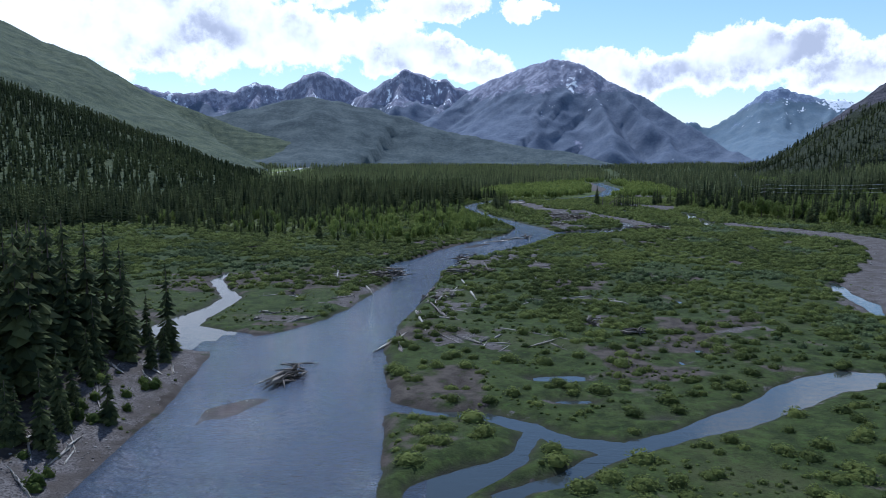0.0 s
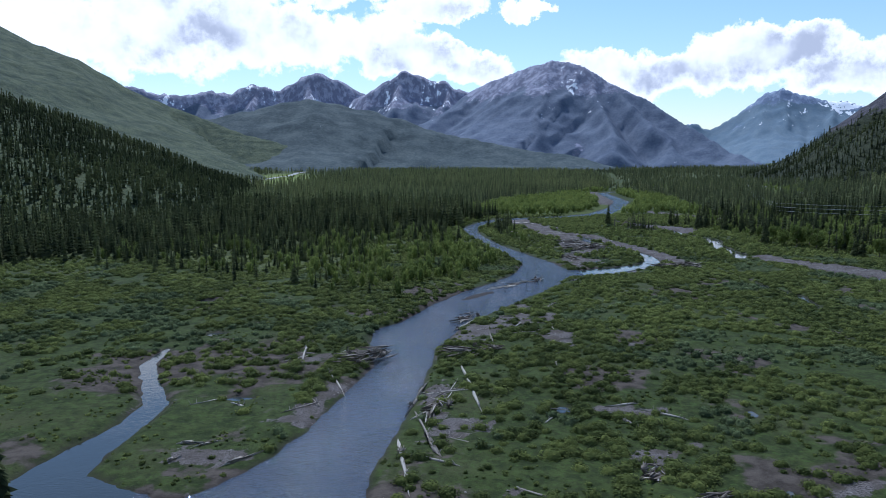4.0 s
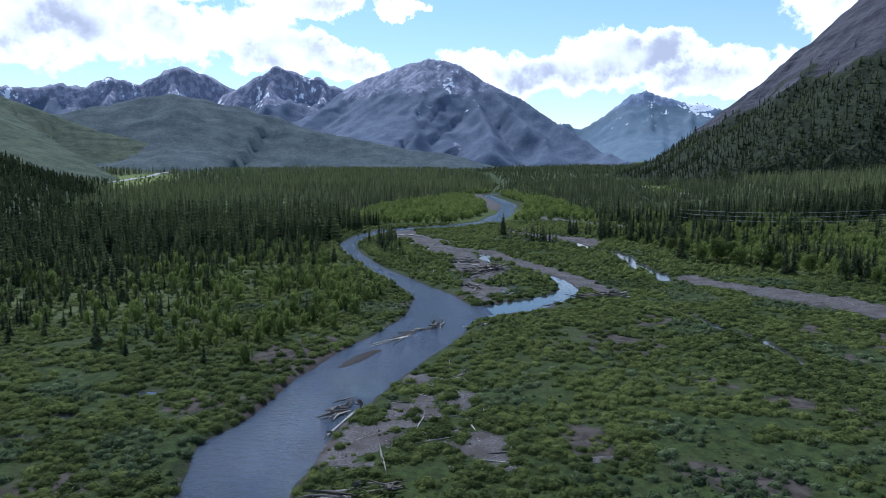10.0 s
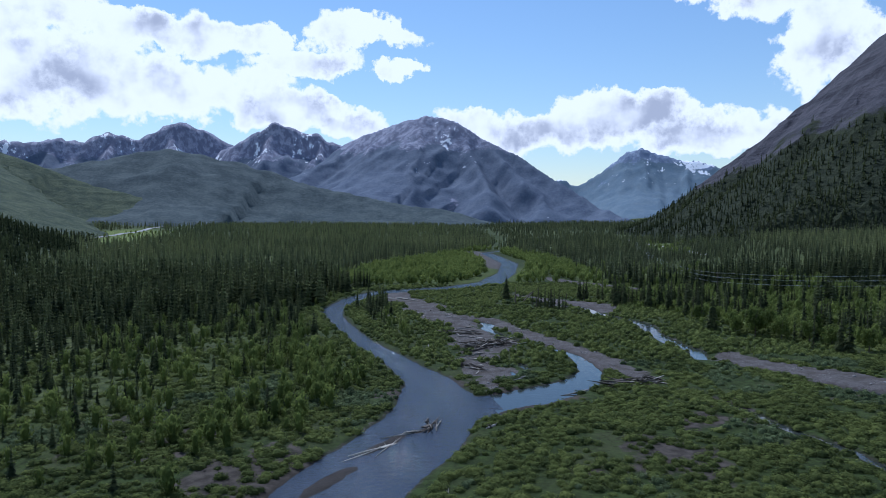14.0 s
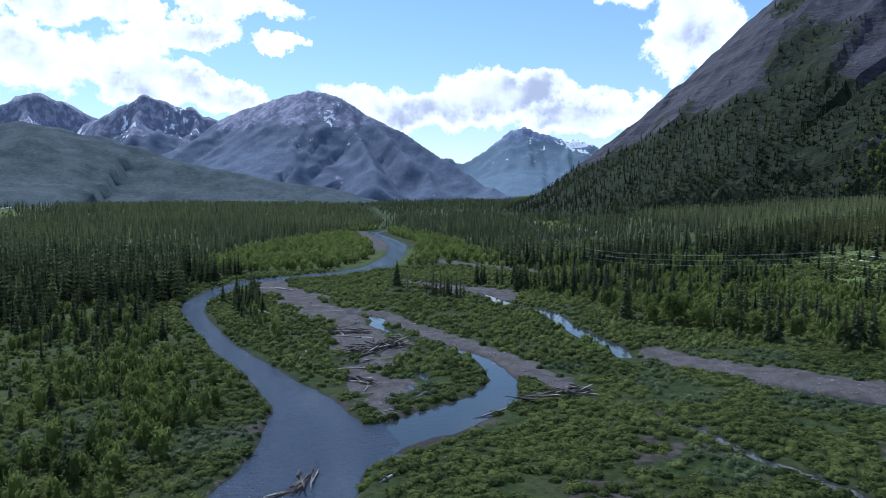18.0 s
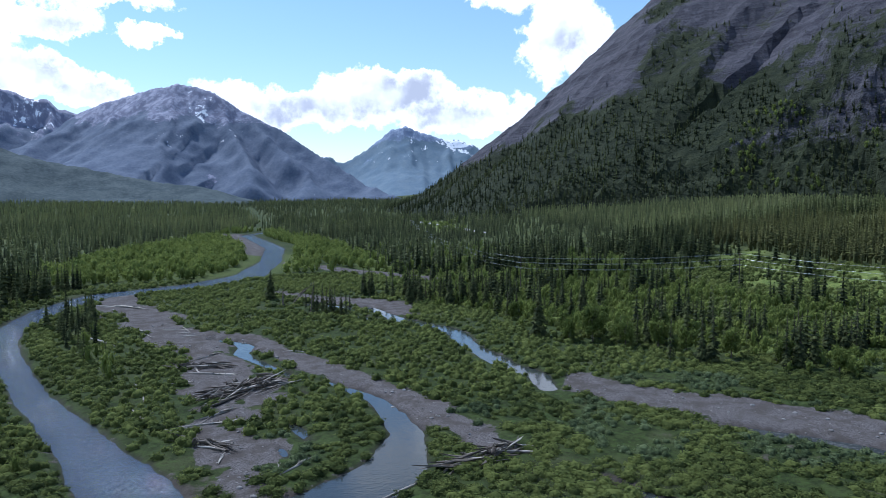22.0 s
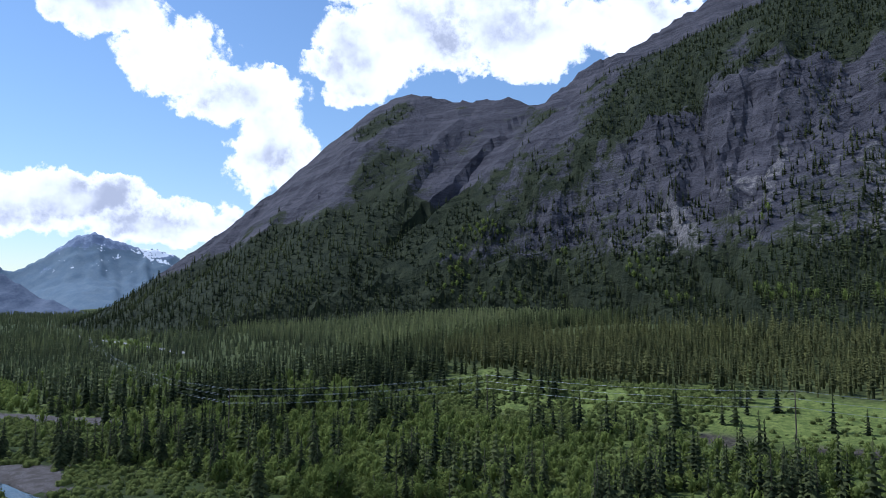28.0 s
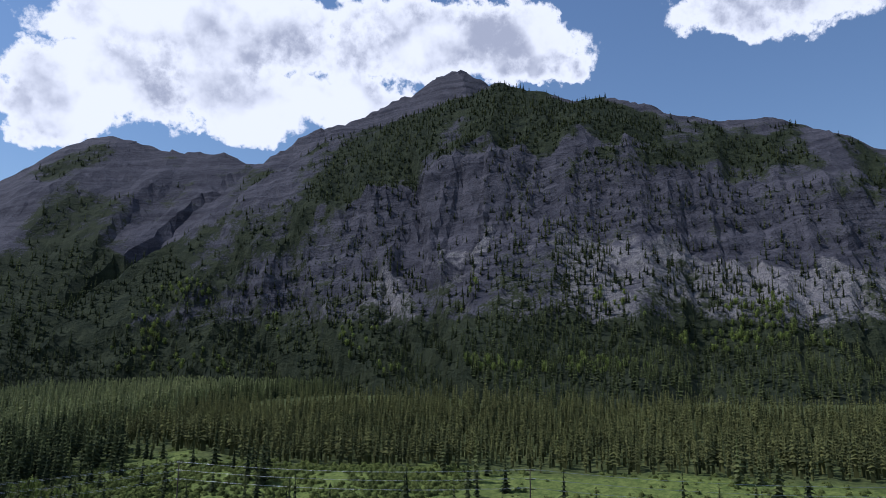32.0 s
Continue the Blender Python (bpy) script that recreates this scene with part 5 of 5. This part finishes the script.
stand(SLIM, [(113.5 + 0.75 * i + 1.2 * math.sin(i * 2.1), 455 - 1.5 * i + 2 * math.cos(i * 1.7), 7.5 + 3.2 * abs(math.sin(i * 1.3))) for i in range(13)], "thin half-bare spruce in a narrow stand", "thin stand")
# the front of the eastern woods
front = []
for i in range(1500):
    x, y = rng.uniform(150, 232), rng.uniform(215, 560)
    r = float(right_edge(np.array([x]), np.array([y]))[0])
    if 4 < r < 36 and len(front) < 40 and all((x - a) ** 2 + (y - b) ** 2 > 6 for a, b, _ in front) and float(fbm(np.array([x]), np.array([y]), 24, 3, 65)[0]) > -0.22:
        front.append((x, y, rng.uniform(6, 13)))
for cx, cy, n in ((157, 462, 7), (153.5, 449, 6), (163, 442, 9), (171, 436, 9), (149, 479, 7), (186, 453, 8), (172, 410, 6), (180, 354, 7), (173, 333, 4), (204, 343, 9), (192, 318, 8), (212, 318, 7), (200, 374, 7), (190, 398, 6), (222, 290, 6)):
    for i in range(n):
        x, y = cx + rng.normal(0, 3.2), cy + rng.normal(0, 3.2)
        if float(to_water(np.array([x]), np.array([y]))[0]) > 1.5:
            front.append((x, y, rng.uniform(8, 13.5)))
stand(FULL + SLIM, front, "spruce among poplars at the front of the eastern woods", "eastern wood front")
# young spruces over the western flats
west = []
for i in range(2500):
    x, y = rng.uniform(-150, 32), rng.uniform(225, 430)
    l = float(left_edge(np.array([x]), np.array([y]))[0])
    if -170 < l < -2 and len(west) < 62 and rng.random() < float(young_zone(np.array([x]), np.array([y]))[0]) and float(to_channel(np.array([x]), np.array([y]), MAIN)[0]) > 9 and float(to_water(np.array([x]), np.array([y]))[0]) > 3:
        if all((x - a) ** 2 + (y - b) ** 2 > 8 for a, b, _ in west):
            west.append((x, y, rng.uniform(4, 9.5)))
stand(FULL, west, "young dark spruce rising from the willows", "young west spruces")
for ob in FULL + SLIM:
    ob.matrix_basis = Matrix.LocRotScale((-52 - 2.2 * FULL.index(ob) if ob in FULL else 118 + 1.5 * SLIM.index(ob), 108 if ob in FULL else 447.5, 3.3 if ob in FULL else 0.6), Euler((0, 0, 1)), Vector((11,) * 3 if ob in FULL else (9,) * 3))
    ob.location.z = lift(ob.location.x, ob.location.y)
LONE.matrix_basis = Matrix.LocRotScale((157, 376, lift(157, 376)), Euler((0, 0, 0.4)), Vector((15.5, 15.5, 13.6)))


def poplar_tree(seed):
    """A broadleaf of height 1 with a forked trunk and a crown of leaf sprays."""
    r = np.random.default_rng(seed)
    root = new("poplar_tree")
    v, f = tube([(0, 0, -0.02), (0.01, 0.01, 0.35), (0.03, 0.0, 0.8)], [0.02, 0.014, 0.004], 6)
    trunk = part("trunk", v, f, BARK, root, "", None, True)
    for j in range(4):
        a = j * 1.6 + r.uniform(0, 1)
        v, f = tube([(0.01, 0.01, 0.3 + 0.1 * j), (0.12 * math.cos(a), 0.12 * math.sin(a), 0.5 + 0.1 * j), (0.24 * math.cos(a), 0.24 * math.sin(a), 0.62 + 0.1 * j)], [0.009, 0.006, 0.002], 5)
        part("limb", v, f, BARK, trunk, "", None, True)
    V, F, base = [], [], 0
    for j in range(9):
        a, q = j * 2.4, 0.10 + 0.18 * r.random()
        tv, tf = bush(110, seed * 10 + j, 0.085, True)
        s = r.uniform(0.34, 0.5)
        V.append(tv * (s, s, s * 0.9) + (math.cos(a) * q, math.sin(a) * q, 0.16 + 0.065 * j * r.uniform(0.7, 1.1)))
        F.append(tf + base)
        base += len(tv)
    v = np.vstack(V)
    part("crown", v, np.vstack(F), BROAD, root, "", {"tint": np.full(len(v), 0.2 + 0.12 * (seed % 4))})
    return tagged(root, "green poplar with a loose airy crown", "tree", "poplars")


POPLARS = [poplar_tree(s) for s in (1, 2, 3)]
stand(POPLARS, [(168, 366, 9), (172, 358, 8), (175, 347, 8), (163, 371, 7), (178, 340, 7.5), (183, 330, 8), (187, 318, 7), (176, 372, 9), (190, 306, 6.5), (181, 352, 9), (199, 292, 7), (168, 392, 7), (166, 402, 6), (206, 275, 7), (215, 256, 7)],
      "green poplar with a loose airy crown beside the spruces", "poplars")
for ob, (x, y, h) in zip(POPLARS, ((164.5, 361, 10), (169, 353, 8), (160, 366, 7))):
    ob.matrix_basis = Matrix.LocRotScale((x, y, lift(x, y)), Euler((0, 0, x)), Vector((h, h, h)))

# ---- driftwood ----
WOOD = material("bleached_driftwood", 0.85, 0.2)
k, b = WOOD[1], WOOD[2]
rnd = k.n("ShaderNodeObjectInfo").outputs["Random"]
pn = k.n("ShaderNodeTexCoord").outputs["Object"]
k.link(k.mix(k.noise(k.scaled(pn, (1, 8, 8)), 1.2, 5, 0.6), k.mix(rnd, (0.10, 0.085, 0.07), (0.24, 0.22, 0.19)), k.mix(rnd, (0.26, 0.23, 0.20), (0.50, 0.47, 0.42))), b.inputs["Base Color"])
WOOD = WOOD[0]
DARKWOOD = material("wet_dark_wood", 0.8, 0.25)
k, b = DARKWOOD[1], DARKWOOD[2]
rnd = k.n("ShaderNodeObjectInfo").outputs["Random"]
pn = k.n("ShaderNodeTexCoord").outputs["Object"]
k.link(k.mix(k.noise(k.scaled(pn, (1, 8, 8)), 1.2, 5, 0.6), k.mix(rnd, (0.03, 0.024, 0.02), (0.09, 0.075, 0.06)), k.mix(rnd, (0.09, 0.075, 0.06), (0.24, 0.21, 0.18))), b.inputs["Base Color"])
DARKWOOD = DARKWOOD[0]


def log_mesh(seed, sides=7):
    """A weathered trunk along x, length 1, thickness 1 across: bent, tapered and broken off."""
    r = np.random.default_rng(seed)
    n = 6
    t = np.linspace(0, 1, n)
    pts = np.c_[t - 0.5, r.normal(0, 0.5, n) * np.sin(t * 3.14), r.normal(0, 0.35, n) * np.sin(t * 3.14)]
    rad = (0.5 - 0.32 * t) * r.uniform(0.85, 1.12, n)
    rad[-1] *= 0.6
    return tube(pts, rad, sides)


def root_mesh(seed):
    """A plate of broken roots at the butt, radius 1."""
    r = np.random.default_rng(seed)
    V, F, base = [], [], 0
    for j in range(9):
        a = j / 9 * 6.28 + r.uniform(-0.3, 0.3)
        e = r.uniform(0.6, 1.1)
        v, f = tube([(0.3, 0, 0), (0, math.cos(a) * 0.5 * e, math.sin(a) * 0.5 * e), (-0.25, math.cos(a + 0.3) * e, math.sin(a + 0.3) * e)], [0.28, 0.17, 0.04], 5)
        V.append(v)
        F.append(f + base)
        base += len(v)
    return np.vstack(V), np.vstack(F)


LOGS = [mesh_from("driftwood", *log_mesh(s), WOOD) for s in range(6)]
DARK_LOGS = [mesh_from("dark_driftwood", *log_mesh(30 + s), DARKWOOD) for s in range(6)]
ROOTS = [mesh_from("roots", *root_mesh(50 + s), DARKWOOD) for s in range(3)]


def lay(mesh, a, b, thick, name, parent=None):
    """One log from point a to point b."""
    a, b = Vector(a), Vector(b)
    d = b - a
    ob = new(name, mesh)
    ob.matrix_basis = Matrix.LocRotScale((a + b) / 2, d.to_track_quat("X", "Z"), Vector((d.length, thick, thick)))
    if parent:
        ob.parent = parent
        ob.matrix_basis = parent.matrix_basis.inverted() @ ob.matrix_basis
    return ob


def drift_log(i, x1, y1, x2, y2, thick, tip=0.0, roots=False):
    z1, z2 = lift(x1, y1), lift(x2, y2)
    z1, z2 = max(z1, -0.05), max(z2, -0.05)
    root = new("driftwood_log")
    root.matrix_basis = Matrix.Translation(((x1 + x2) / 2, (y1 + y2) / 2, min(z1, z2)))
    lay(LOGS[i % 6], (x1, y1, z1 + thick * 0.35), (x2, y2, z2 + thick * 0.2 + tip), thick, "trunk", root)
    if roots:
        ob = new("root_plate", ROOTS[i % 3])
        d = Vector((x2 - x1, y2 - y1, 0))
        ob.parent = root
        ob.matrix_basis = root.matrix_basis.inverted() @ Matrix.LocRotScale((x1, y1, z1 + thick * 0.6), d.to_track_quat("X", "Z"), Vector((thick * 1.6,) * 3))
    for j in range(2 + i % 3):
        f = 0.35 + 0.2 * j
        q = Vector((x1 + (x2 - x1) * f, y1 + (y2 - y1) * f, z1 + (z2 + tip - z1) * f + thick * 0.3))
        lay(LOGS[(i + j) % 6], q, q + Vector((math.sin(i + j * 2) * 0.5, math.cos(i * 3 + j) * 0.5, 0.55)), thick * 0.3, "branch_stub", root)
    return tagged(root, "bleached grey driftwood log with broken stubs lying on the flats" if not roots else "bleached driftwood log with its root plate", "log", "driftwood logs")


DRIFT = [(-3.6, 133, -2, 120.7, 0.55), (-8.9, 111.7, -5.1, 119.3, 0.5), (-6.1, 112.4, -5.4, 106.8, 0.35), (-2.8, 153.3, -0.4, 164.5, 0.5), (6.3, 170.8, 8.4, 150, 0.45), (-1.7, 131.8, 4, 128.2, 0.3),
         (13.7, 119.9, 21.6, 114.4, 0.25), (15.3, 109.8, 19.5, 114.5, 0.3), (-1.2, 145.2, 1.6, 131.7, 0.4), (-18.2, 169.1, -14.4, 158.9, 0.45), (6.3, 207.6, 11.6, 218.7, 0.5), (29.7, 233.1, 33, 228.3, 0.35),
         (5.1, 182.2, 9.9, 185.1, 0.4), (25, 178.8, 24.2, 173.2, 0.3)]
DRIFT_B = [(-25.7, 182.4, -26.8, 192.9, 0.45), (13.4, 197.3, 13.4, 188.4, 0.35), (27.1, 231.7, 30.9, 228.6, 0.4), (30.1, 231.1, 33.6, 233.6, 0.35), (19.2, 261.4, 27, 268, 0.28), (23.9, 263.5, 28.5, 271.5, 0.26),
           (19.6, 262.8, 26.7, 267.4, 0.4), (26.7, 271.8, 32.7, 274.2, 0.35), (46, 271.9, 50.8, 275.6, 0.5), (71.2, 296.9, 79, 298.2, 0.3), (51.1, 336.3, 56.7, 323.8, 0.4), (45.2, 358, 48.3, 340, 0.4), (62.1, 377, 69.1, 372.5, 0.45),
           (48, 498.4, 63.7, 481.8, 0.6), (51.2, 445.9, 58.8, 436.5, 0.5), (41.2, 435, 47.8, 418, 0.5), (88, 392, 92, 388, 0.3)]
for i, row in enumerate(DRIFT + DRIFT_B):
    drift_log(i, *row, roots=i in (0, 3, 10, 9, 22))
for i in range(62):
    cx, cy, a, b, turn = SHEETS[i % 12]
    x, y = cx + rng.normal(0, a * 0.7), cy + rng.normal(0, b * 0.7)
    ang, ln = rng.uniform(0, 6.28), rng.uniform(1.5, 6)
    x2, y2 = x + math.cos(ang) * ln, y + math.sin(ang) * ln
    if min(to_water(np.array([x, x2]), np.array([y, y2]))) > 0.5:
        drift_log(i, x, y, x2, y2, rng.uniform(0.12, 0.32))
for i in range(16):
    x, y = -36 - 6 * rng.random(), rng.uniform(58, 104)
    ang, ln = rng.normal(1.3, 0.6), rng.uniform(2, 6)
    drift_log(i, x, y, x - abs(math.cos(ang)) * ln, y + math.sin(ang) * ln, rng.uniform(0.14, 0.3))
for i in range(24):
    x, y = rng.uniform(48, 74), rng.uniform(312, 440)
    ang, ln = rng.normal(1.2, 0.7), rng.uniform(3, 8)
    x2, y2 = x + math.cos(ang) * ln, y + math.sin(ang) * ln
    if min(to_water(np.array([x, x2]), np.array([y, y2]))) > 0.5:
        drift_log(i, x, y, x2, y2, rng.uniform(0.2, 0.4))


def log_jam(cx, cy, half_long, half_wide, turn, count, high, longest, label):
    """A pile of logs, most of them along the turn, in degrees."""
    root = new("log_jam")
    z = max(lift(cx, cy), 0.0)
    root.matrix_basis = Matrix.Translation((cx, cy, z))
    c, s = math.cos(radians(turn)), math.sin(radians(turn))
    for i in range(count):
        u, v = rng.uniform(-1, 1) * half_long, rng.normal(0, 0.5) * half_wide
        x, y = cx + u * c - v * s, cy + u * s + v * c
        ang, ln, th = radians(turn) + rng.normal(0, 0.35), rng.uniform(0.35, 1.0) * longest, rng.uniform(0.14, 0.4)
        zz = z + high * (i / count) * max(0.15, 1 - abs(v) / (half_wide + 0.1)) + 0.1
        d = Vector((math.cos(ang) * ln / 2, math.sin(ang) * ln / 2, rng.normal(0, 0.06) * ln))
        lay((DARK_LOGS + LOGS)[int(rng.integers(0, 9 if i % 2 else 6))], Vector((x, y, zz)) - d, Vector((x, y, zz)) + d, th, "log", root)
    for j in range(max(1, count // 14)):
        ob = new("root_wad", ROOTS[j % 3])
        ob.parent = root
        ob.matrix_basis = Matrix.LocRotScale((rng.normal(0, half_long * 0.4), rng.normal(0, half_wide * 0.4), high * 0.5 + 0.3), Euler((0, 0, rng.uniform(0, 6))), Vector((0.9,) * 3))
    return tagged(root, label, "log jam", "log jams")


log_jam(-20.3, 96.5, 3.4, 1.5, 62, 22, 1.3, 5.5, "dark tangled log jam stranded in the river")
log_jam(-12.5, 179.5, 5.0, 2.4, 50, 60, 1.9, 5.5, "heap of dark driftwood on the island's head")
log_jam(8.6, 219, 3.6, 1.1, 62, 16, 1.1, 5.5, "waterlogged root wad and logs by the bank")
log_jam(36, 278, 3.4, 0.8, 62, 12, 1.1, 6, "dark root wad and trunk in midstream")
log_jam(68.5, 359, 8.5, 4.0, 28, 130, 2.0, 8, "large grey pile of driftwood across the gravel island")
log_jam(91.5, 301.5, 8.0, 1.6, 12, 60, 1.3, 8, "long raft of driftwood against the willows")
log_jam(54.5, 329, 4.5, 1.5, -50, 30, 0.9, 6, "loose driftwood heap on the island")
log_jam(64, 383, 6, 2, -20, 34, 1.0, 7, "scattered driftwood heap on the gravel")
log_jam(1.5, 152, 5, 1.2, 80, 18, 0.7, 6, "low line of driftwood on the river bank")
log_jam(9, 184, 5.5, 2.2, 10, 38, 1.0, 5, "dark mat of twigs and logs on the flats")
log_jam(28.5, 126, 2.2, 1.2, 60, 20, 1.0, 3, "dead grey brush heap on the meadow")
log_jam(33.5, 119, 2.2, 1.2, 30, 18, 0.9, 3, "dead grey brush heap on the meadow")
# leaning dead trees by the braids
for i, (x, y, dx, dy, h) in enumerate(((112, 470, 7, 2, 6.5), (114, 476, 6, -1, 5), (117, 480, 8, 1, 6), (121, 472, 0.6, 0, 7), (109, 470, 0.2, 0.3, 8.0), (127, 449, 0.4, 0, 7), (112, 447, 0.5, 0, 7.5))):
    root = new("dead_tree")
    z0 = lift(x, y)
    root.matrix_basis = Matrix.Translation((x, y, z0))
    lay(DARK_LOGS[i % 6], (x, y, z0 - 0.2), (x + dx, y + dy, z0 + h), 0.32, "trunk", root)
    for j in range(8):
        f = 0.25 + 0.09 * j
        q = Vector((x + dx * f, y + dy * f, z0 + h * f))
        lay(DARK_LOGS[j % 6], q, q + Vector((math.cos(j * 2.3 + i), math.sin(j * 2.3 + i), -0.15)) * (1.3 - f * 0.9), 0.08, "branch", root)
    tagged(root, "bare grey dead spruce by the shallows", "dead tree", "dead trees")

# ---- power line ----
POLEWOOD, k, b = material("dark_pole_wood", 0.85, 0.2)
k.link(k.mix(k.noise(k.scaled(place(k), (5, 5, 0.6)), 1.5, 4), (0.035, 0.027, 0.022), (0.09, 0.072, 0.06)), b.inputs["Base Color"])
STEEL, k, b = material("bright_wire", 0.35, 0.5)
b.inputs["Base Color"].default_value, b.inputs["Metallic"].default_value = (0.62, 0.63, 0.65, 1), 1.0
CERAMIC, k, b = material("white_ceramic", 0.25, 0.5)
k.link(k.mix(k.noise(place(k), 20, 2), (0.7, 0.7, 0.68), (0.82, 0.82, 0.8)), b.inputs["Base Color"])


def box(cx, cy, cz, sx, sy, sz):
    v = np.array([(cx + i * sx / 2, cy + j * sy / 2, cz + k * sz / 2) for i in (-1, 1) for j in (-1, 1) for k in (-1, 1)])
    f = np.array([(0, 1, 3), (0, 3, 2), (4, 6, 7), (4, 7, 5), (0, 4, 5), (0, 5, 1), (2, 3, 7), (2, 7, 6), (0, 2, 6), (0, 6, 4), (1, 5, 7), (1, 7, 3)])
    return v, f


LEVELS = (13.4, 11.2, 8.8)


def utility_pole(x, y, turn, tall=14.0):
    root = new("utility_pole")
    root.matrix_basis = pose(x, y, lift(x, y), 0, 0, turn)
    v, f = tube([(0, 0, -0.3), (0, 0, tall * 0.5), (0, 0, tall)], [0.21, 0.17, 0.12], 9)
    part("pole", v, f, POLEWOOD, root, "", None, True)
    for h in LEVELS:
        v, f = box(0.12, 0, h - 0.12, 0.12, 2.6, 0.16)
        arm = part("crossarm", v, f, POLEWOOD, root)
        for s in (-1.15, 1.15):
            v, f = tube([(0.12, s, h - 0.04), (0.12, s, h + 0.05), (0.12, s, h + 0.12), (0.12, s, h + 0.24)], [0.03, 0.09, 0.05, 0.08], 8)
            part("insulator", v, f, CERAMIC, arm, "white ceramic insulator")
    return tagged(root, "dark wooden utility pole with crossarms on the bench", "utility pole", "power line poles")


POLES = [(357, 860, 40), (212, 463, 30), (276.8, 402.7, 60), (283.8, 303.6, 88), (291, 204, 88), (300, 90, 88)]
for x, y, turn in POLES:
    utility_pole(x, y, turn - 90)
line = new("power_line")
line.matrix_basis = Matrix.Translation((280, 350, 18))
for (xa, ya, ta), (xb, yb, tb) in zip(POLES[:-1], POLES[1:]):
    for h in LEVELS:
        for s in (-1.15, 1.15):
            a = Vector((xa, ya, lift(xa, ya))) + pose(0, 0, 0, 0, 0, ta - 90).to_3x3() @ Vector((0.12, s, h + 0.24))
            c = Vector((xb, yb, lift(xb, yb))) + pose(0, 0, 0, 0, 0, tb - 90).to_3x3() @ Vector((0.12, s, h + 0.24))
            sag = (c - a).length * 0.016
            pts = [a.lerp(c, t / 12) - Vector((280, 350, 18 + sag * 4 * (t / 12) * (1 - t / 12))) for t in range(13)]
            v, f = tube(pts, [0.018] * 13, 4, False)
            part("wire", v, f, STEEL, line, "", None, True)
tagged(line, "bright sagging wires strung between the wooden poles", "power line")

# ---- roads ----
ASPHALT, k, b = material("pale_road", 0.8, 0.3)
k.link(k.mix(k.noise(place(k), 0.3, 5), (0.20, 0.195, 0.19), (0.34, 0.33, 0.32)), b.inputs["Base Color"])
for pts, label in (([(-318, 1230, 6), (-325, 1400, 6), (-340, 1600, 6), (-362, 1900, 6), (-385, 2200, 6)], "pale highway curving through the far forest"), ([(395, 780, 4), (440, 930, 4), (500, 1138, 5), (545, 1290, 5)], "pale highway at the mountain's foot")):
    v, f = ribbon(pts, 0, 0)
    v[:, 2] = on_ground(v[:, 0], v[:, 1]) + 0.8
    thing("road", mesh_from("road", v, f, ASPHALT), label, "road", "structure")

# ---- stones ----
STONE, k, b = material("river_stone", 0.85, 0.25)
rnd = k.n("ShaderNodeObjectInfo").outputs["Random"]
k.link(k.mix(k.noise(place(k), 3, 4), k.mix(rnd, (0.09, 0.085, 0.08), (0.2, 0.19, 0.18)), k.mix(rnd, (0.18, 0.17, 0.16), (0.36, 0.34, 0.32))), b.inputs["Base Color"])


def stone_mesh(seed):
    bm = bmesh.new()
    bmesh.ops.create_icosphere(bm, subdivisions=2, radius=1)
    off = Vector((seed * 3.1, seed * 1.7, 0))
    for v in bm.verts:
        v.co *= 1 + 0.35 * noise.noise(v.co * 1.1 + off) + 0.12 * noise.noise(v.co * 3 + off)
        v.co.z *= 0.62
    me = bpy.data.meshes.new("stone")
    bm.to_mesh(me)
    bm.free()
    me.materials.append(STONE)
    return me


STONES = [stone_mesh(s) for s in range(5)]
count = 0
for i in range(900):
    pts = GRAVEL[i % 3 if i % 4 else 0]
    a, c = pts[int(rng.integers(0, len(pts) - 1))], None
    x, y = a[0] + rng.normal(0, a[2]), a[1] + rng.normal(0, a[2])
    q = np.array([x]), np.array([y])
    if to_gravel(*q)[0] > 0.5 and to_water(*q)[0] > -1.0 and count < 150:
        count += 1
        r = abs(rng.normal(0, 0.16)) + 0.13
        ob = new("stone", STONES[i % 5])
        ob.matrix_basis = Matrix.LocRotScale((x, y, lift(x, y) + r * 0.15), Euler((0, 0, i)), Vector((r, r * rng.uniform(0.7, 1.2), r)))
        tagged(ob, "grey river stone lying on the gravel bed", "stone", "river stones")
# cobbles strewn over the bars, joined
ico = bmesh.new()
bmesh.ops.create_icosphere(ico, subdivisions=1, radius=0.5)
cob = (np.array([v.co[:] for v in ico.verts]) * (1, 1, 0.6), np.array([[v.index for v in f.verts] for f in ico.faces]))
ico.free()
p = np.vstack([jitter(-50, 110, 55, 240, 0.8, rng), jitter(40, 175, 240, 430, 1.0, rng)])
c = to_gravel(p[:, 0], p[:, 1]) * (to_water(p[:, 0], p[:, 1]) > -0.8) * smooth(fbm(p[:, 0], p[:, 1], 5, 3, 19), -0.3, 0.5) * 0.4
p = p[rng.random(len(p)) < c]
h = rng.uniform(0.12, 0.34, len(p))
COBBLE, k, b = material("cobbles", 0.9, 0.2)
isl = k.n("ShaderNodeNewGeometry").outputs["Random Per Island"]
k.link(k.mix(isl, (0.07, 0.064, 0.06), (0.25, 0.232, 0.215)), b.inputs["Base Color"])
scatter("cobbles", [cob], p, on_ground(p[:, 0], p[:, 1]) + 0.02, h, h * rng.uniform(0.9, 1.6, len(p)), np.zeros(len(p)), COBBLE, "grey and tan cobbles strewn over the gravel bars", "cobbles", 9)
